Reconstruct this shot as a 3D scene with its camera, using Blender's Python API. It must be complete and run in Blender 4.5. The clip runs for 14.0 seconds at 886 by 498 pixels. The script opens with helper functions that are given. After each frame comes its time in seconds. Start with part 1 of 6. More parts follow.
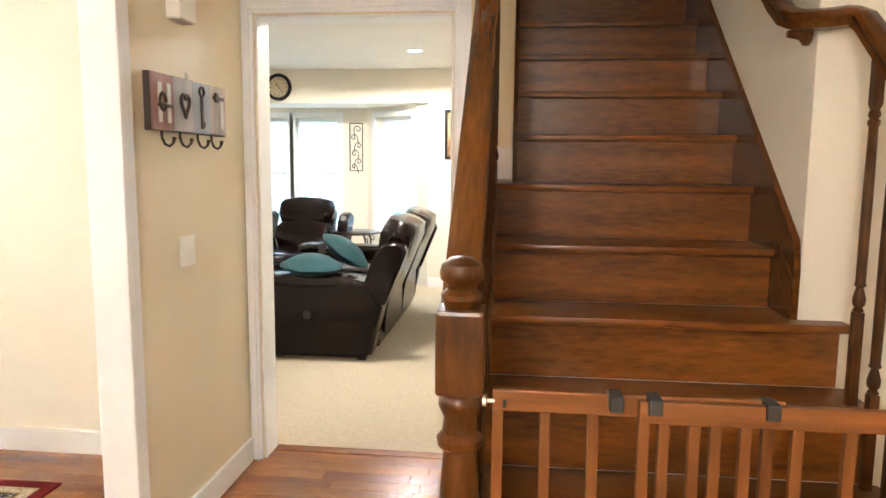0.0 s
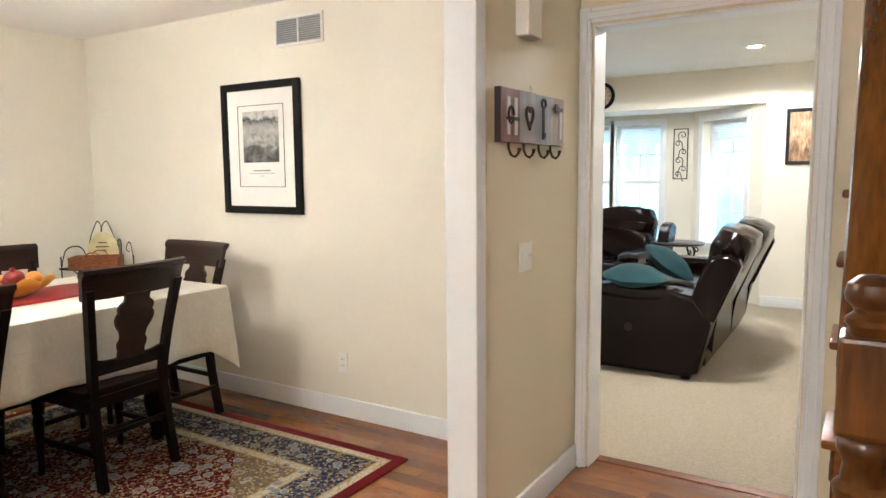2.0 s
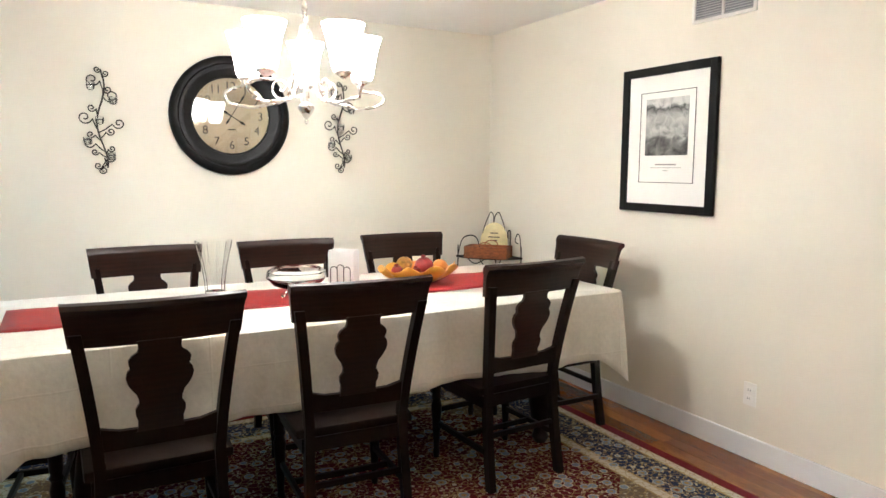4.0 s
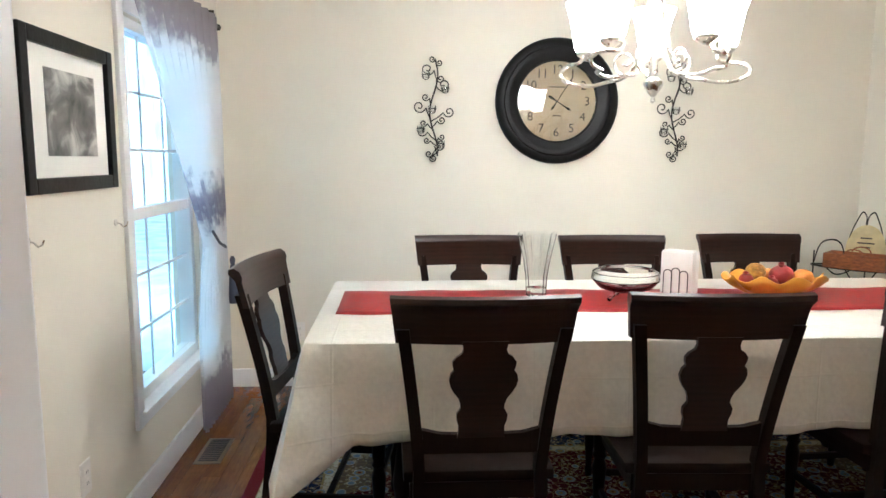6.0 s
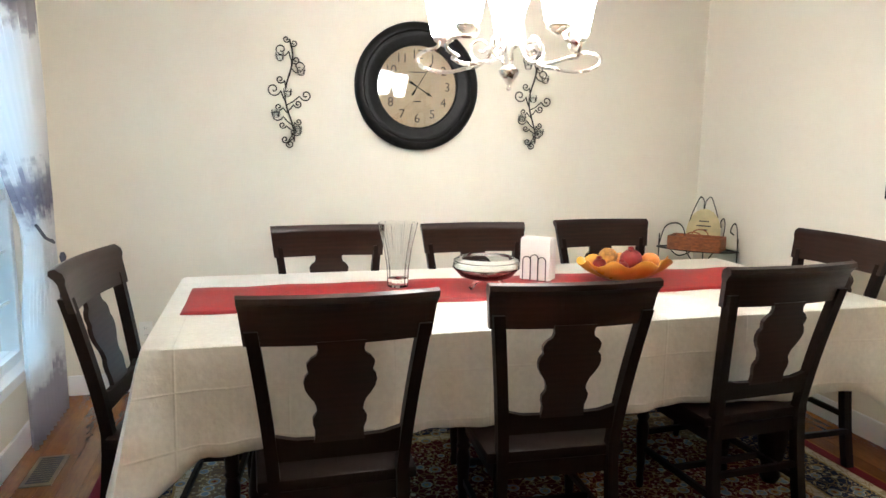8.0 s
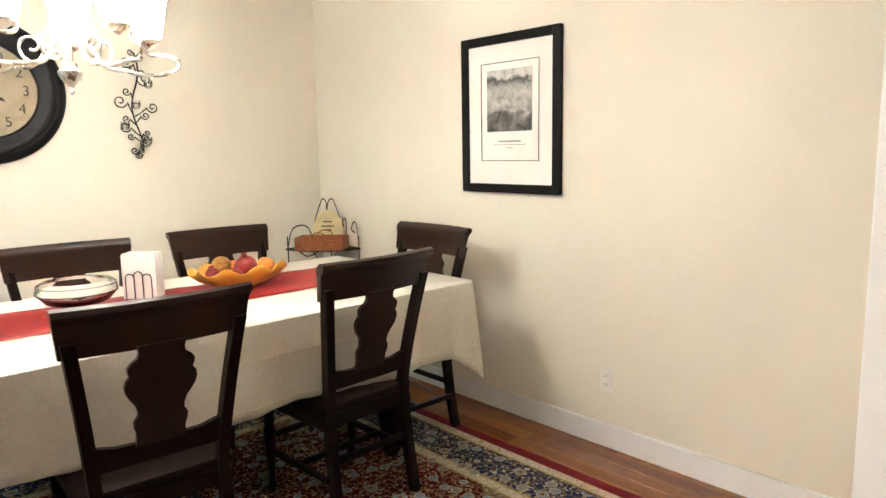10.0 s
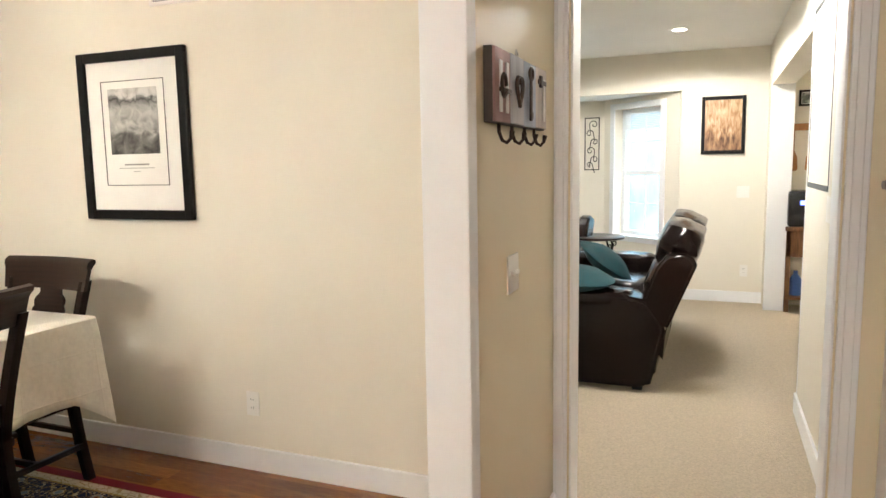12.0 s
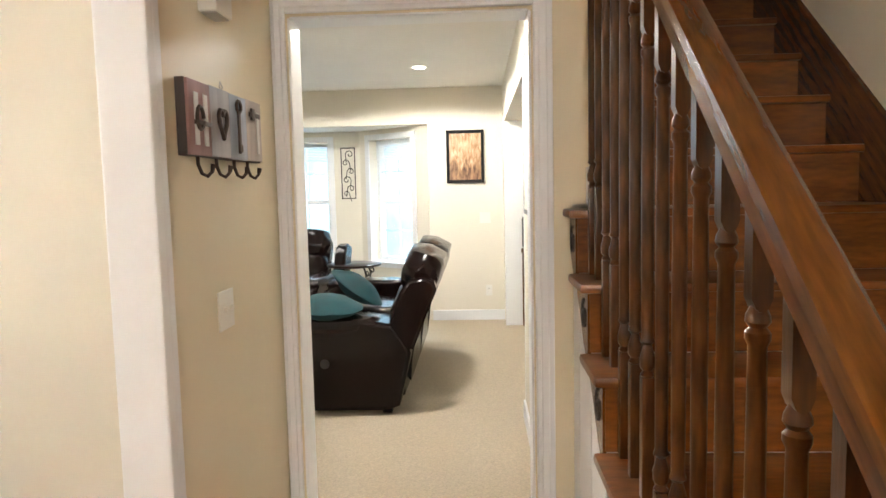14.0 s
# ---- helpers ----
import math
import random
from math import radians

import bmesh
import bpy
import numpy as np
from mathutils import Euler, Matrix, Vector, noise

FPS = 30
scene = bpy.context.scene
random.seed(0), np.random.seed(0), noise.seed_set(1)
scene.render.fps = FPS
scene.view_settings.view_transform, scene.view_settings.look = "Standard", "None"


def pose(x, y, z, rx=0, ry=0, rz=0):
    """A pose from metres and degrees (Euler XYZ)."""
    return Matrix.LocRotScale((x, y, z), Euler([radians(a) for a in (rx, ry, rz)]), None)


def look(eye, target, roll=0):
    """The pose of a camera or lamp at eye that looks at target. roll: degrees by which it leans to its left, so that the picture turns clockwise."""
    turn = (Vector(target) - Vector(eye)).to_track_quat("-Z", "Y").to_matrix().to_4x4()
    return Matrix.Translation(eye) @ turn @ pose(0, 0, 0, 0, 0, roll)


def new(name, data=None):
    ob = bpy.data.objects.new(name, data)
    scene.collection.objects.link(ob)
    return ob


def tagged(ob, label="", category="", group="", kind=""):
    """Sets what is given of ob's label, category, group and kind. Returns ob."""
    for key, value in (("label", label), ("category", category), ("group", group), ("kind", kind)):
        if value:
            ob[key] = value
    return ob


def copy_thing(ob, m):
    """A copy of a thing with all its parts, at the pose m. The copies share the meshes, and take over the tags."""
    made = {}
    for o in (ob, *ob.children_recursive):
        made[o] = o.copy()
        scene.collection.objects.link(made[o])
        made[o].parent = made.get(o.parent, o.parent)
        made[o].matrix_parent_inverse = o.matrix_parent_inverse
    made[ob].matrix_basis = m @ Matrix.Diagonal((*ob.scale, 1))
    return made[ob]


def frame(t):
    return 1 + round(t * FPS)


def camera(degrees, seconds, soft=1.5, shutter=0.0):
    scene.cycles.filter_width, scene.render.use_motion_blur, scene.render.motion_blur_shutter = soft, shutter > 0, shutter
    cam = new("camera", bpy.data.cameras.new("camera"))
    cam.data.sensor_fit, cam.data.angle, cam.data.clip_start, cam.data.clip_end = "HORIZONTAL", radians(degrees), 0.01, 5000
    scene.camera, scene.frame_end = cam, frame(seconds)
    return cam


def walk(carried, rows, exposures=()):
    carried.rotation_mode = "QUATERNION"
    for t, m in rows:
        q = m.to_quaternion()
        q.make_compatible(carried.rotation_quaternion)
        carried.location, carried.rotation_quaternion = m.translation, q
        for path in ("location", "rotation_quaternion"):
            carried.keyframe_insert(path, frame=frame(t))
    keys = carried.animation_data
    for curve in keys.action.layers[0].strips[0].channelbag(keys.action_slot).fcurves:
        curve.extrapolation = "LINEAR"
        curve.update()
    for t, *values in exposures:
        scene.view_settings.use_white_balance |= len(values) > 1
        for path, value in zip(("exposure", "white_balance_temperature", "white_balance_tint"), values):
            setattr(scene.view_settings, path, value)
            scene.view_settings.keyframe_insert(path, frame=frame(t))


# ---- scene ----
cam = camera(66.2, 14.0)
PATH = [
    (0, (0.334, 0.459, 1.421), (0.128, 2.433, 1.176), 0.5),
    (0.5, (0.322, 0.44, 1.423), (-0.043, 2.392, 1.188), 0.1),
    (1, (0.32, 0.429, 1.421), (-0.263, 2.328, 1.195), -0.1),
    (1.5, (0.288, 0.438, 1.417), (-0.529, 2.25, 1.196), -0.4),
    (2, (0.234, 0.456, 1.416), (-0.812, 2.146, 1.198), -0.5),
    (2.5, (0.137, 0.467, 1.415), (-1.106, 2.019, 1.197), -0.4),
    (3, (0.015, 0.503, 1.418), (-1.405, 1.894, 1.197), -0.1),
    (3.5, (-0.089, 0.506, 1.423), (-1.663, 1.72, 1.199), -0.0),
    (4, (-0.204, 0.57, 1.425), (-1.946, 1.524, 1.189), 0.2),
    (4.2, (-0.258, 0.599, 1.426), (-2.059, 1.436, 1.192), 0.1),
    (6.3, (-0.619, 0.547, 1.404), (-2.598, 0.643, 1.127), 0.3),
    (6.5, (-0.639, 0.546, 1.404), (-2.616, 0.639, 1.12), 0.3),
    (7, (-0.673, 0.548, 1.423), (-2.644, 0.706, 1.121), 0.4),
    (7.2, (-0.684, 0.553, 1.425), (-2.65, 0.766, 1.122), 0.4),
    (9.3, (-0.64, 0.757, 1.397), (-2.308, 1.822, 1.109), -0.2),
    (9.5, (-0.634, 0.783, 1.397), (-2.247, 1.931, 1.113), -0.7),
    (10, (-0.567, 0.813, 1.41), (-2.024, 2.152, 1.122), -1.0),
    (10.5, (-0.506, 0.853, 1.406), (-1.796, 2.355, 1.126), -0.8),
    (11, (-0.459, 0.906, 1.411), (-1.582, 2.538, 1.141), -0.9),
    (11.5, (-0.404, 0.913, 1.417), (-1.35, 2.656, 1.158), -1.0),
    (12, (-0.337, 0.928, 1.419), (-1.073, 2.772, 1.175), -1.0),
    (12.5, (-0.288, 0.941, 1.419), (-0.811, 2.857, 1.19), -1.3),
    (13, (-0.235, 0.944, 1.423), (-0.583, 2.901, 1.206), -1.5),
    (13.5, (-0.194, 0.949, 1.427), (-0.399, 2.928, 1.221), -1.5),
    (14, (-0.151, 0.954, 1.431), (-0.254, 2.944, 1.254), -1.3),
]
EXPOSURE = [(0, 2.1, 6500, 11), (1, 1.88, 6350, 10), (2, 1.58, 6050, 10), (3, 1.60, 5950, 10), (4.2, 1.60, 5800, 10), (6.3, 1.44, 5600, 9), (7.2, 1.44, 5600, 9), (9.5, 1.64, 6350, 10), (10.5, 1.66, 6250, 10), (12, 1.46, 6400, 11), (12.5, 1.38, 6400, 11), (13, 1.40, 6350, 11), (14, 1.60, 6400, 11)]
walk(cam, [(t, look(eye, target, roll)) for t, eye, target, roll in PATH], EXPOSURE)

# ---- world, lights ----
world = bpy.data.worlds.new("world")
scene.world = world
world.use_nodes = True
wn = world.node_tree.nodes
sky = wn.new("ShaderNodeTexSky")
sky.sky_type, sky.sun_disc, sky.sun_elevation, sky.sun_rotation = "NISHITA", False, radians(35), radians(200)
wn["Background"].inputs["Strength"].default_value = 0.12
world.node_tree.links.new(sky.outputs["Color"], wn["Background"].inputs["Color"])


def lamp(name, kind, energy, colour, m, size=0.1, size_y=None):
    d = bpy.data.lights.new(name, kind)
    d.energy, d.color = energy, colour
    if kind == "AREA":
        d.size = size
        if size_y:
            d.shape, d.size_y = "RECTANGLE", size_y
    elif kind == "SUN":
        d.angle = size
    else:
        d.shadow_soft_size = size
    ob = new(name, d)
    ob.matrix_world = m
    return ob


SUN = lamp("sun", "SUN", 0.6, (1.0, 0.96, 0.9), look((14, 0, 10), (0, 0, 0)), radians(12))
WARM = (1.0, 0.955, 0.875)
for lx, ly in ((-0.64, 7.05), (-0.64, 4.9), (-2.4, 7.05), (-2.4, 4.9)):
    lamp("downlight_lamp", "SPOT", (60 if ly > 6 else 70) * (1.0 if lx > -1 else 0.25), WARM, look((lx, ly, 2.48), (lx, ly, 0)), 0.12).data.spot_size = radians(168)
# Unseen light added behind the camera; highlights in the hall hint at it.
lamp("unseen_foyer_lamp", "POINT", 64, WARM, pose(-0.1, -1.3, 2.35), 0.14)
# Added fill high over the flight, without a fixture, brightens the upper steps.
lamp("stair_fill", "POINT", 92, WARM, pose(0.8, 5.6, 4.6), 0.12)
lamp("window_skylight", "AREA", 2300, (0.36, 0.68, 1.0), look((-3.9, -2.2, 3.5), (-3.6, 0.2, 0.9)), 1.6, 1.2)
lamp("bay_skylight", "AREA", 165, (0.62, 0.84, 1.0), look((-2.2, 11.6, 3.8), (-1.6, 7.0, 0.6)), 3.0, 1.6)
# Added ambient fill, no fixture behind it, for kitchen and living room.
lamp("kitchen_fill", "POINT", 65, WARM, pose(2.0, 6.6, 2.2), 0.15)


# ---- mesh helpers ----
def box(bm, x0, y0, z0, x1, y1, z1, bevel=0.0, m=None):
    r = bmesh.ops.create_cube(bm, size=1)
    vs = r["verts"]
    for v in vs:
        v.co = Vector((x0 + (v.co.x + 0.5) * (x1 - x0), y0 + (v.co.y + 0.5) * (y1 - y0), z0 + (v.co.z + 0.5) * (z1 - z0)))
    if bevel:
        es = list({e for v in vs for e in v.link_edges})
        r2 = bmesh.ops.bevel(bm, geom=es, offset=bevel, segments=2, affect="EDGES", profile=0.6)
        vs = list({v for fc in r2["faces"] for v in fc.verts} | {v for v in vs if v.is_valid})
    if m is not None:
        bmesh.ops.transform(bm, matrix=m, verts=vs)
    return vs


def lathe(bm, prof, seg=20, m=None, caps=True):
    rings = []
    for r, z in prof:
        rings.append([bm.verts.new((r * math.cos(2 * math.pi * i / seg), r * math.sin(2 * math.pi * i / seg), z)) for i in range(seg)])
    for a, b in zip(rings, rings[1:]):
        for i in range(seg):
            bm.faces.new((a[i], a[(i + 1) % seg], b[(i + 1) % seg], b[i]))
    if caps:
        bm.faces.new(list(reversed(rings[0])))
        bm.faces.new(rings[-1])
    vs = [v for r in rings for v in r]
    if m is not None:
        bmesh.ops.transform(bm, matrix=m, verts=vs)
    return vs


def tube(bm, pts, r, seg=8, flat=1.0):
    pts = [Vector(p) for p in pts]
    rings = []
    up = Vector((0.13, 0.21, 0.97)).normalized()
    for i, p in enumerate(pts):
        d = (pts[min(i + 1, len(pts) - 1)] - pts[max(i - 1, 0)]).normalized()
        s = d.cross(up)
        if s.length < 1e-4:
            s = Vector((1, 0, 0))
        s.normalize()
        n = s.cross(d).normalized()
        up = n
        rr = r[i] if isinstance(r, (list, tuple)) else r
        rings.append([bm.verts.new(p + s * (rr * math.cos(2 * math.pi * k / seg)) + n * (rr * flat * math.sin(2 * math.pi * k / seg))) for k in range(seg)])
    for a, b in zip(rings, rings[1:]):
        for k in range(seg):
            bm.faces.new((a[k], a[(k + 1) % seg], b[(k + 1) % seg], b[k]))
    bm.faces.new(list(reversed(rings[0])))
    bm.faces.new(rings[-1])
    return [v for g in rings for v in g]


def prism(bm, outline, d0, d1, m=None):
    """An outline in x, z pushed along y from d0 to d1."""
    a = [bm.verts.new((x, d0, z)) for x, z in outline]
    b = [bm.verts.new((x, d1, z)) for x, z in outline]
    n = len(outline)
    bm.faces.new(a)
    bm.faces.new(list(reversed(b)))
    for i in range(n):
        bm.faces.new((a[i], b[i], b[(i + 1) % n], a[(i + 1) % n]))
    if m is not None:
        bmesh.ops.transform(bm, matrix=m, verts=a + b)
    return a + b


def part(name, bm, material, parent=None, label="", smooth=False):
    bmesh.ops.recalc_face_normals(bm, faces=bm.faces)
    me = bpy.data.meshes.new(name)
    bm.to_mesh(me)
    bm.free()
    me.materials.append(material)
    if smooth:
        me.set_sharp_from_angle(angle=radians(38))
        for p in me.polygons:
            p.use_smooth = True
    ob = new(name, me)
    if parent is not None:
        ob.parent = parent
    if label:
        ob["label"] = label
    return ob


def empty(name, m, label, category, group="", kind=""):
    ob = new(name)
    ob.empty_display_size = 0.05
    ob.matrix_world = m
    return tagged(ob, label, category, group, kind)


def boxes(name, material, dims, parent=None, bevel=0.0, label=""):
    bm = bmesh.new()
    for d in dims:
        box(bm, *d, bevel=bevel)
    return part(name, bm, material, parent, label)


def structure(name, material, dims, label, category, bevel=0.0):
    return tagged(boxes(name, material, dims, bevel=bevel), label, category, kind="structure")


# ---- materials ----
def material(name, colour, rough=0.5, metal=0.0, var=0.12, scale=6.0, bump=0.05, bscale=60.0, stretch=(1, 1, 1), spec=0.5, rvar=0.1, coords="Object"):
    mt = bpy.data.materials.new(name)
    mt.use_nodes = True
    nt = mt.node_tree
    n, ln = nt.nodes, nt.links
    bs = n["Principled BSDF"]
    tc = n.new("ShaderNodeTexCoord")
    mp = n.new("ShaderNodeMapping")
    mp.inputs["Scale"].default_value = stretch
    ln.new(tc.outputs[coords], mp.inputs["Vector"])
    n1 = n.new("ShaderNodeTexNoise")
    n1.inputs["Scale"].default_value, n1.inputs["Detail"].default_value = scale, 5
    ln.new(mp.outputs["Vector"], n1.inputs["Vector"])
    rp = n.new("ShaderNodeValToRGB")
    lo = [c * (1 - var) for c in colour]
    hi = [min(1, c * (1 + var)) for c in colour]
    rp.color_ramp.elements[0].color, rp.color_ramp.elements[0].position = (*lo, 1), 0.3
    rp.color_ramp.elements[1].color, rp.color_ramp.elements[1].position = (*hi, 1), 0.7
    ln.new(n1.outputs["Fac"], rp.inputs["Fac"])
    ln.new(rp.outputs["Color"], bs.inputs["Base Color"])
    mr = n.new("ShaderNodeMapRange")
    mr.inputs["To Min"].default_value, mr.inputs["To Max"].default_value = max(0.02, rough - rvar), min(1, rough + rvar)
    ln.new(n1.outputs["Fac"], mr.inputs["Value"])
    ln.new(mr.outputs["Result"], bs.inputs["Roughness"])
    bs.inputs["Metallic"].default_value = metal
    bs.inputs["Specular IOR Level"].default_value = spec
    if bump:
        n2 = n.new("ShaderNodeTexNoise")
        n2.inputs["Scale"].default_value, n2.inputs["Detail"].default_value = bscale, 4
        ln.new(mp.outputs["Vector"], n2.inputs["Vector"])
        bp = n.new("ShaderNodeBump")
        bp.inputs["Strength"].default_value, bp.inputs["Distance"].default_value = bump, 0.02
        ln.new(n2.outputs["Fac"], bp.inputs["Height"])
        ln.new(bp.outputs["Normal"], bs.inputs["Normal"])
    return mt


def wood(name, dark, light, rough=0.35, grain=(1, 12, 12), ring=5.0, bump=0.08, coat=0.2, per_object=0.15, distort=6.0, slope=0, spec=0.28, wave=0.22):
    """Oak-like grain along local x: stretched noise, cathedral bands and pores."""
    mt = bpy.data.materials.new(name)
    mt.use_nodes = True
    n, ln = mt.node_tree.nodes, mt.node_tree.links
    bs = n["Principled BSDF"]
    tc, oi = n.new("ShaderNodeTexCoord"), n.new("ShaderNodeObjectInfo")
    off = n.new("ShaderNodeVectorMath")
    off.operation = "SCALE"
    comb = n.new("ShaderNodeCombineXYZ")
    for k, f in enumerate((7.3, 3.1, 5.7)):
        ml = n.new("ShaderNodeMath")
        ml.operation, ml.inputs[1].default_value = "MULTIPLY", f
        ln.new(oi.outputs["Random"], ml.inputs[0])
        ln.new(ml.outputs[0], comb.inputs[k])
    ad = n.new("ShaderNodeVectorMath")
    ln.new(tc.outputs["Object"], ad.inputs[0])
    ln.new(comb.outputs[0], ad.inputs[1])
    mp = n.new("ShaderNodeMapping")
    mp.vector_type = "TEXTURE"
    mp.inputs["Scale"].default_value = [1 / g for g in grain]
    mp.inputs["Rotation"].default_value = (radians(slope), 0, 0)
    ln.new(ad.outputs[0], mp.inputs["Vector"])
    wv = n.new("ShaderNodeTexWave")
    wv.wave_type, wv.bands_direction = "BANDS", "Z"
    wv.inputs["Scale"].default_value, wv.inputs["Distortion"].default_value = ring * 0.25, distort
    wv.inputs["Detail"].default_value, wv.inputs["Detail Scale"].default_value = 3, 0.6
    ln.new(mp.outputs["Vector"], wv.inputs["Vector"])
    ns = n.new("ShaderNodeTexNoise")
    ns.inputs["Scale"].default_value, ns.inputs["Detail"].default_value = 9, 6
    ln.new(mp.outputs["Vector"], ns.inputs["Vector"])
    mx = n.new("ShaderNodeMath")
    mx.operation = "MULTIPLY_ADD"
    mx.inputs[1].default_value = wave
    ln.new(wv.outputs["Fac"], mx.inputs[0])
    h = n.new("ShaderNodeMath")
    h.operation, h.inputs[1].default_value = "MULTIPLY", 1.0 - wave
    ln.new(ns.outputs["Fac"], h.inputs[0])
    ln.new(h.outputs[0], mx.inputs[2])
    rp = n.new("ShaderNodeValToRGB")
    rp.color_ramp.elements[0].color, rp.color_ramp.elements[0].position = (*dark, 1), 0.2
    rp.color_ramp.elements[1].color, rp.color_ramp.elements[1].position = (*light, 1), 0.75
    ln.new(mx.outputs[0], rp.inputs["Fac"])
    hv = n.new("ShaderNodeHueSaturation")
    mr = n.new("ShaderNodeMapRange")
    mr.inputs["To Min"].default_value, mr.inputs["To Max"].default_value = 1 - per_object, 1 + per_object
    ln.new(oi.outputs["Random"], mr.inputs["Value"])
    ln.new(mr.outputs["Result"], hv.inputs["Value"])
    ln.new(rp.outputs["Color"], hv.inputs["Color"])
    ln.new(hv.outputs["Color"], bs.inputs["Base Color"])
    bs.inputs["Roughness"].default_value = rough
    bs.inputs["Specular IOR Level"].default_value = spec
    bs.inputs["Coat Weight"].default_value, bs.inputs["Coat Roughness"].default_value = coat, 0.25
    bp = n.new("ShaderNodeBump")
    bp.inputs["Strength"].default_value, bp.inputs["Distance"].default_value = bump, 0.01
    ln.new(mx.outputs[0], bp.inputs["Height"])
    ln.new(bp.outputs["Normal"], bs.inputs["Normal"])
    return mt


def glass(name, colour=(1, 1, 1), rough=0.0, thin=True):
    mt = bpy.data.materials.new(name)
    mt.use_nodes = True
    bs = mt.node_tree.nodes["Principled BSDF"]
    bs.inputs["Base Color"].default_value = (*colour, 1)
    bs.inputs["Roughness"].default_value = rough
    bs.inputs["Transmission Weight"].default_value = 1
    bs.inputs["IOR"].default_value = 1.03 if thin else 1.48
    return mt


def glow(name, colour, strength):
    mt = bpy.data.materials.new(name)
    mt.use_nodes = True
    bs = mt.node_tree.nodes["Principled BSDF"]
    bs.inputs["Base Color"].default_value = (0.9, 0.9, 0.9, 1)
    bs.inputs["Emission Color"].default_value = (*colour, 1)
    bs.inputs["Emission Strength"].default_value = strength
    return mt


WALL = material("cream_wall_paint", (0.79, 0.745, 0.645), 0.6, var=0.025, scale=1.6, bump=0.03, bscale=160)
# Same cream paint as WALL; dimmer, warmer hall light is put into the colour.
WALL_DIMMED = material("cream_wall_paint_dimmed", (0.76, 0.675, 0.495), 0.5, var=0.03, scale=1.4, bump=0.03, bscale=160, stretch=(1, 1, 0.5))
CEIL = material("ceiling_paint", (0.84, 0.82, 0.78), 0.8, var=0.02, scale=2, bump=0.06, bscale=90)
TRIM = material("white_trim_paint", (0.84, 0.85, 0.86), 0.42, var=0.015, scale=3, bump=0.006, bscale=70, rvar=0.02)
CARPET = material("beige_carpet", (0.60, 0.51, 0.385), 0.95, var=0.12, scale=95, bump=1.0, bscale=170, spec=0.1)
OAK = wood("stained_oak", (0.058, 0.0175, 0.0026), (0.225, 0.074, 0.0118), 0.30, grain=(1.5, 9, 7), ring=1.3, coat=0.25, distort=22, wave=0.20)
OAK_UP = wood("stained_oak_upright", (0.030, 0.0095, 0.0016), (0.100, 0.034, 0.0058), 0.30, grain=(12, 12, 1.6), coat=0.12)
OAK_Y = wood("stained_oak_rail", (0.052, 0.0165, 0.0028), (0.150, 0.053, 0.0092), 0.25, grain=(12, 1.5, 12), ring=2.0, slope=42)
FLOOR_OAK = wood("floor_oak", (0.13, 0.042, 0.009), (0.27, 0.10, 0.024), 0.22, grain=(2, 12, 12), coat=0.4, per_object=0.2)
PINE = wood("gate_wood", (0.135, 0.044, 0.0095), (0.235, 0.086, 0.022), 0.42, ring=3)
PINE_UP = wood("gate_wood_upright", (0.105, 0.033, 0.007), (0.185, 0.066, 0.016), 0.42, grain=(12, 12, 1), ring=3)
ESPRESSO = wood("dark_chair_wood", (0.007, 0.0035, 0.0026), (0.012, 0.0058, 0.0040), 0.40, grain=(12, 12, 1), coat=0.0, spec=0.10)
MAHOG = wood("reddish_dark_wood", (0.010, 0.0035, 0.002), (0.022, 0.008, 0.0048), 0.28, coat=0.08)
LEATHER = material("dark_brown_leather", (0.0065, 0.0026, 0.002), 0.19, var=0.25, scale=7, bump=0.015, bscale=34, spec=0.2, rvar=0.03)
TEAL = material("teal_velvet", (0.0, 0.036, 0.043), 0.85, var=0.25, scale=14, bump=0.15, bscale=120)
CLOTH = material("ivory_damask_cloth", (0.73, 0.71, 0.64), 0.40, var=0.05, scale=60, bump=0.42, bscale=9)
cn, cl = CLOTH.node_tree.nodes, CLOTH.node_tree.links
crease, crease_bump = cn.new("ShaderNodeTexNoise"), cn.new("ShaderNodeBump")
crease.noise_type = "RIDGED_MULTIFRACTAL"
crease.inputs["Scale"].default_value, crease.inputs["Detail"].default_value = 4.5, 3
cl.new(cn["Texture Coordinate"].outputs["Object"], crease.inputs["Vector"])
cl.new(crease.outputs["Fac"], crease_bump.inputs["Height"])
crease_bump.inputs["Strength"].default_value, crease_bump.inputs["Distance"].default_value = 0.8, 0.05
cl.new(cn["Bump"].outputs["Normal"], crease_bump.inputs["Normal"])
pressed = cn.new("ShaderNodeSeparateXYZ")
cl.new(cn["Texture Coordinate"].outputs["Object"], pressed.inputs[0])
fold_sum = None
for axis, gap in (("X", 0.145), ("Y", 0.165), ("Z", 0.085)):
    pp, mr_ = cn.new("ShaderNodeMath"), cn.new("ShaderNodeMapRange")
    pp.operation, pp.inputs[1].default_value = "PINGPONG", gap
    cl.new(pressed.outputs[axis], pp.inputs[0])
    mr_.inputs["From Min"].default_value, mr_.inputs["From Max"].default_value = 0.0, 0.005
    mr_.inputs["To Min"].default_value, mr_.inputs["To Max"].default_value = 1.0, 0.0
    cl.new(pp.outputs[0], mr_.inputs["Value"])
    if fold_sum is None:
        fold_sum = mr_.outputs["Result"]
    else:
        mx_ = cn.new("ShaderNodeMath")
        mx_.operation = "MAXIMUM"
        cl.new(fold_sum, mx_.inputs[0])
        cl.new(mr_.outputs["Result"], mx_.inputs[1])
        fold_sum = mx_.outputs[0]
fold_bump = cn.new("ShaderNodeBump")
fold_bump.inputs["Strength"].default_value, fold_bump.inputs["Distance"].default_value = 0.35, 0.004
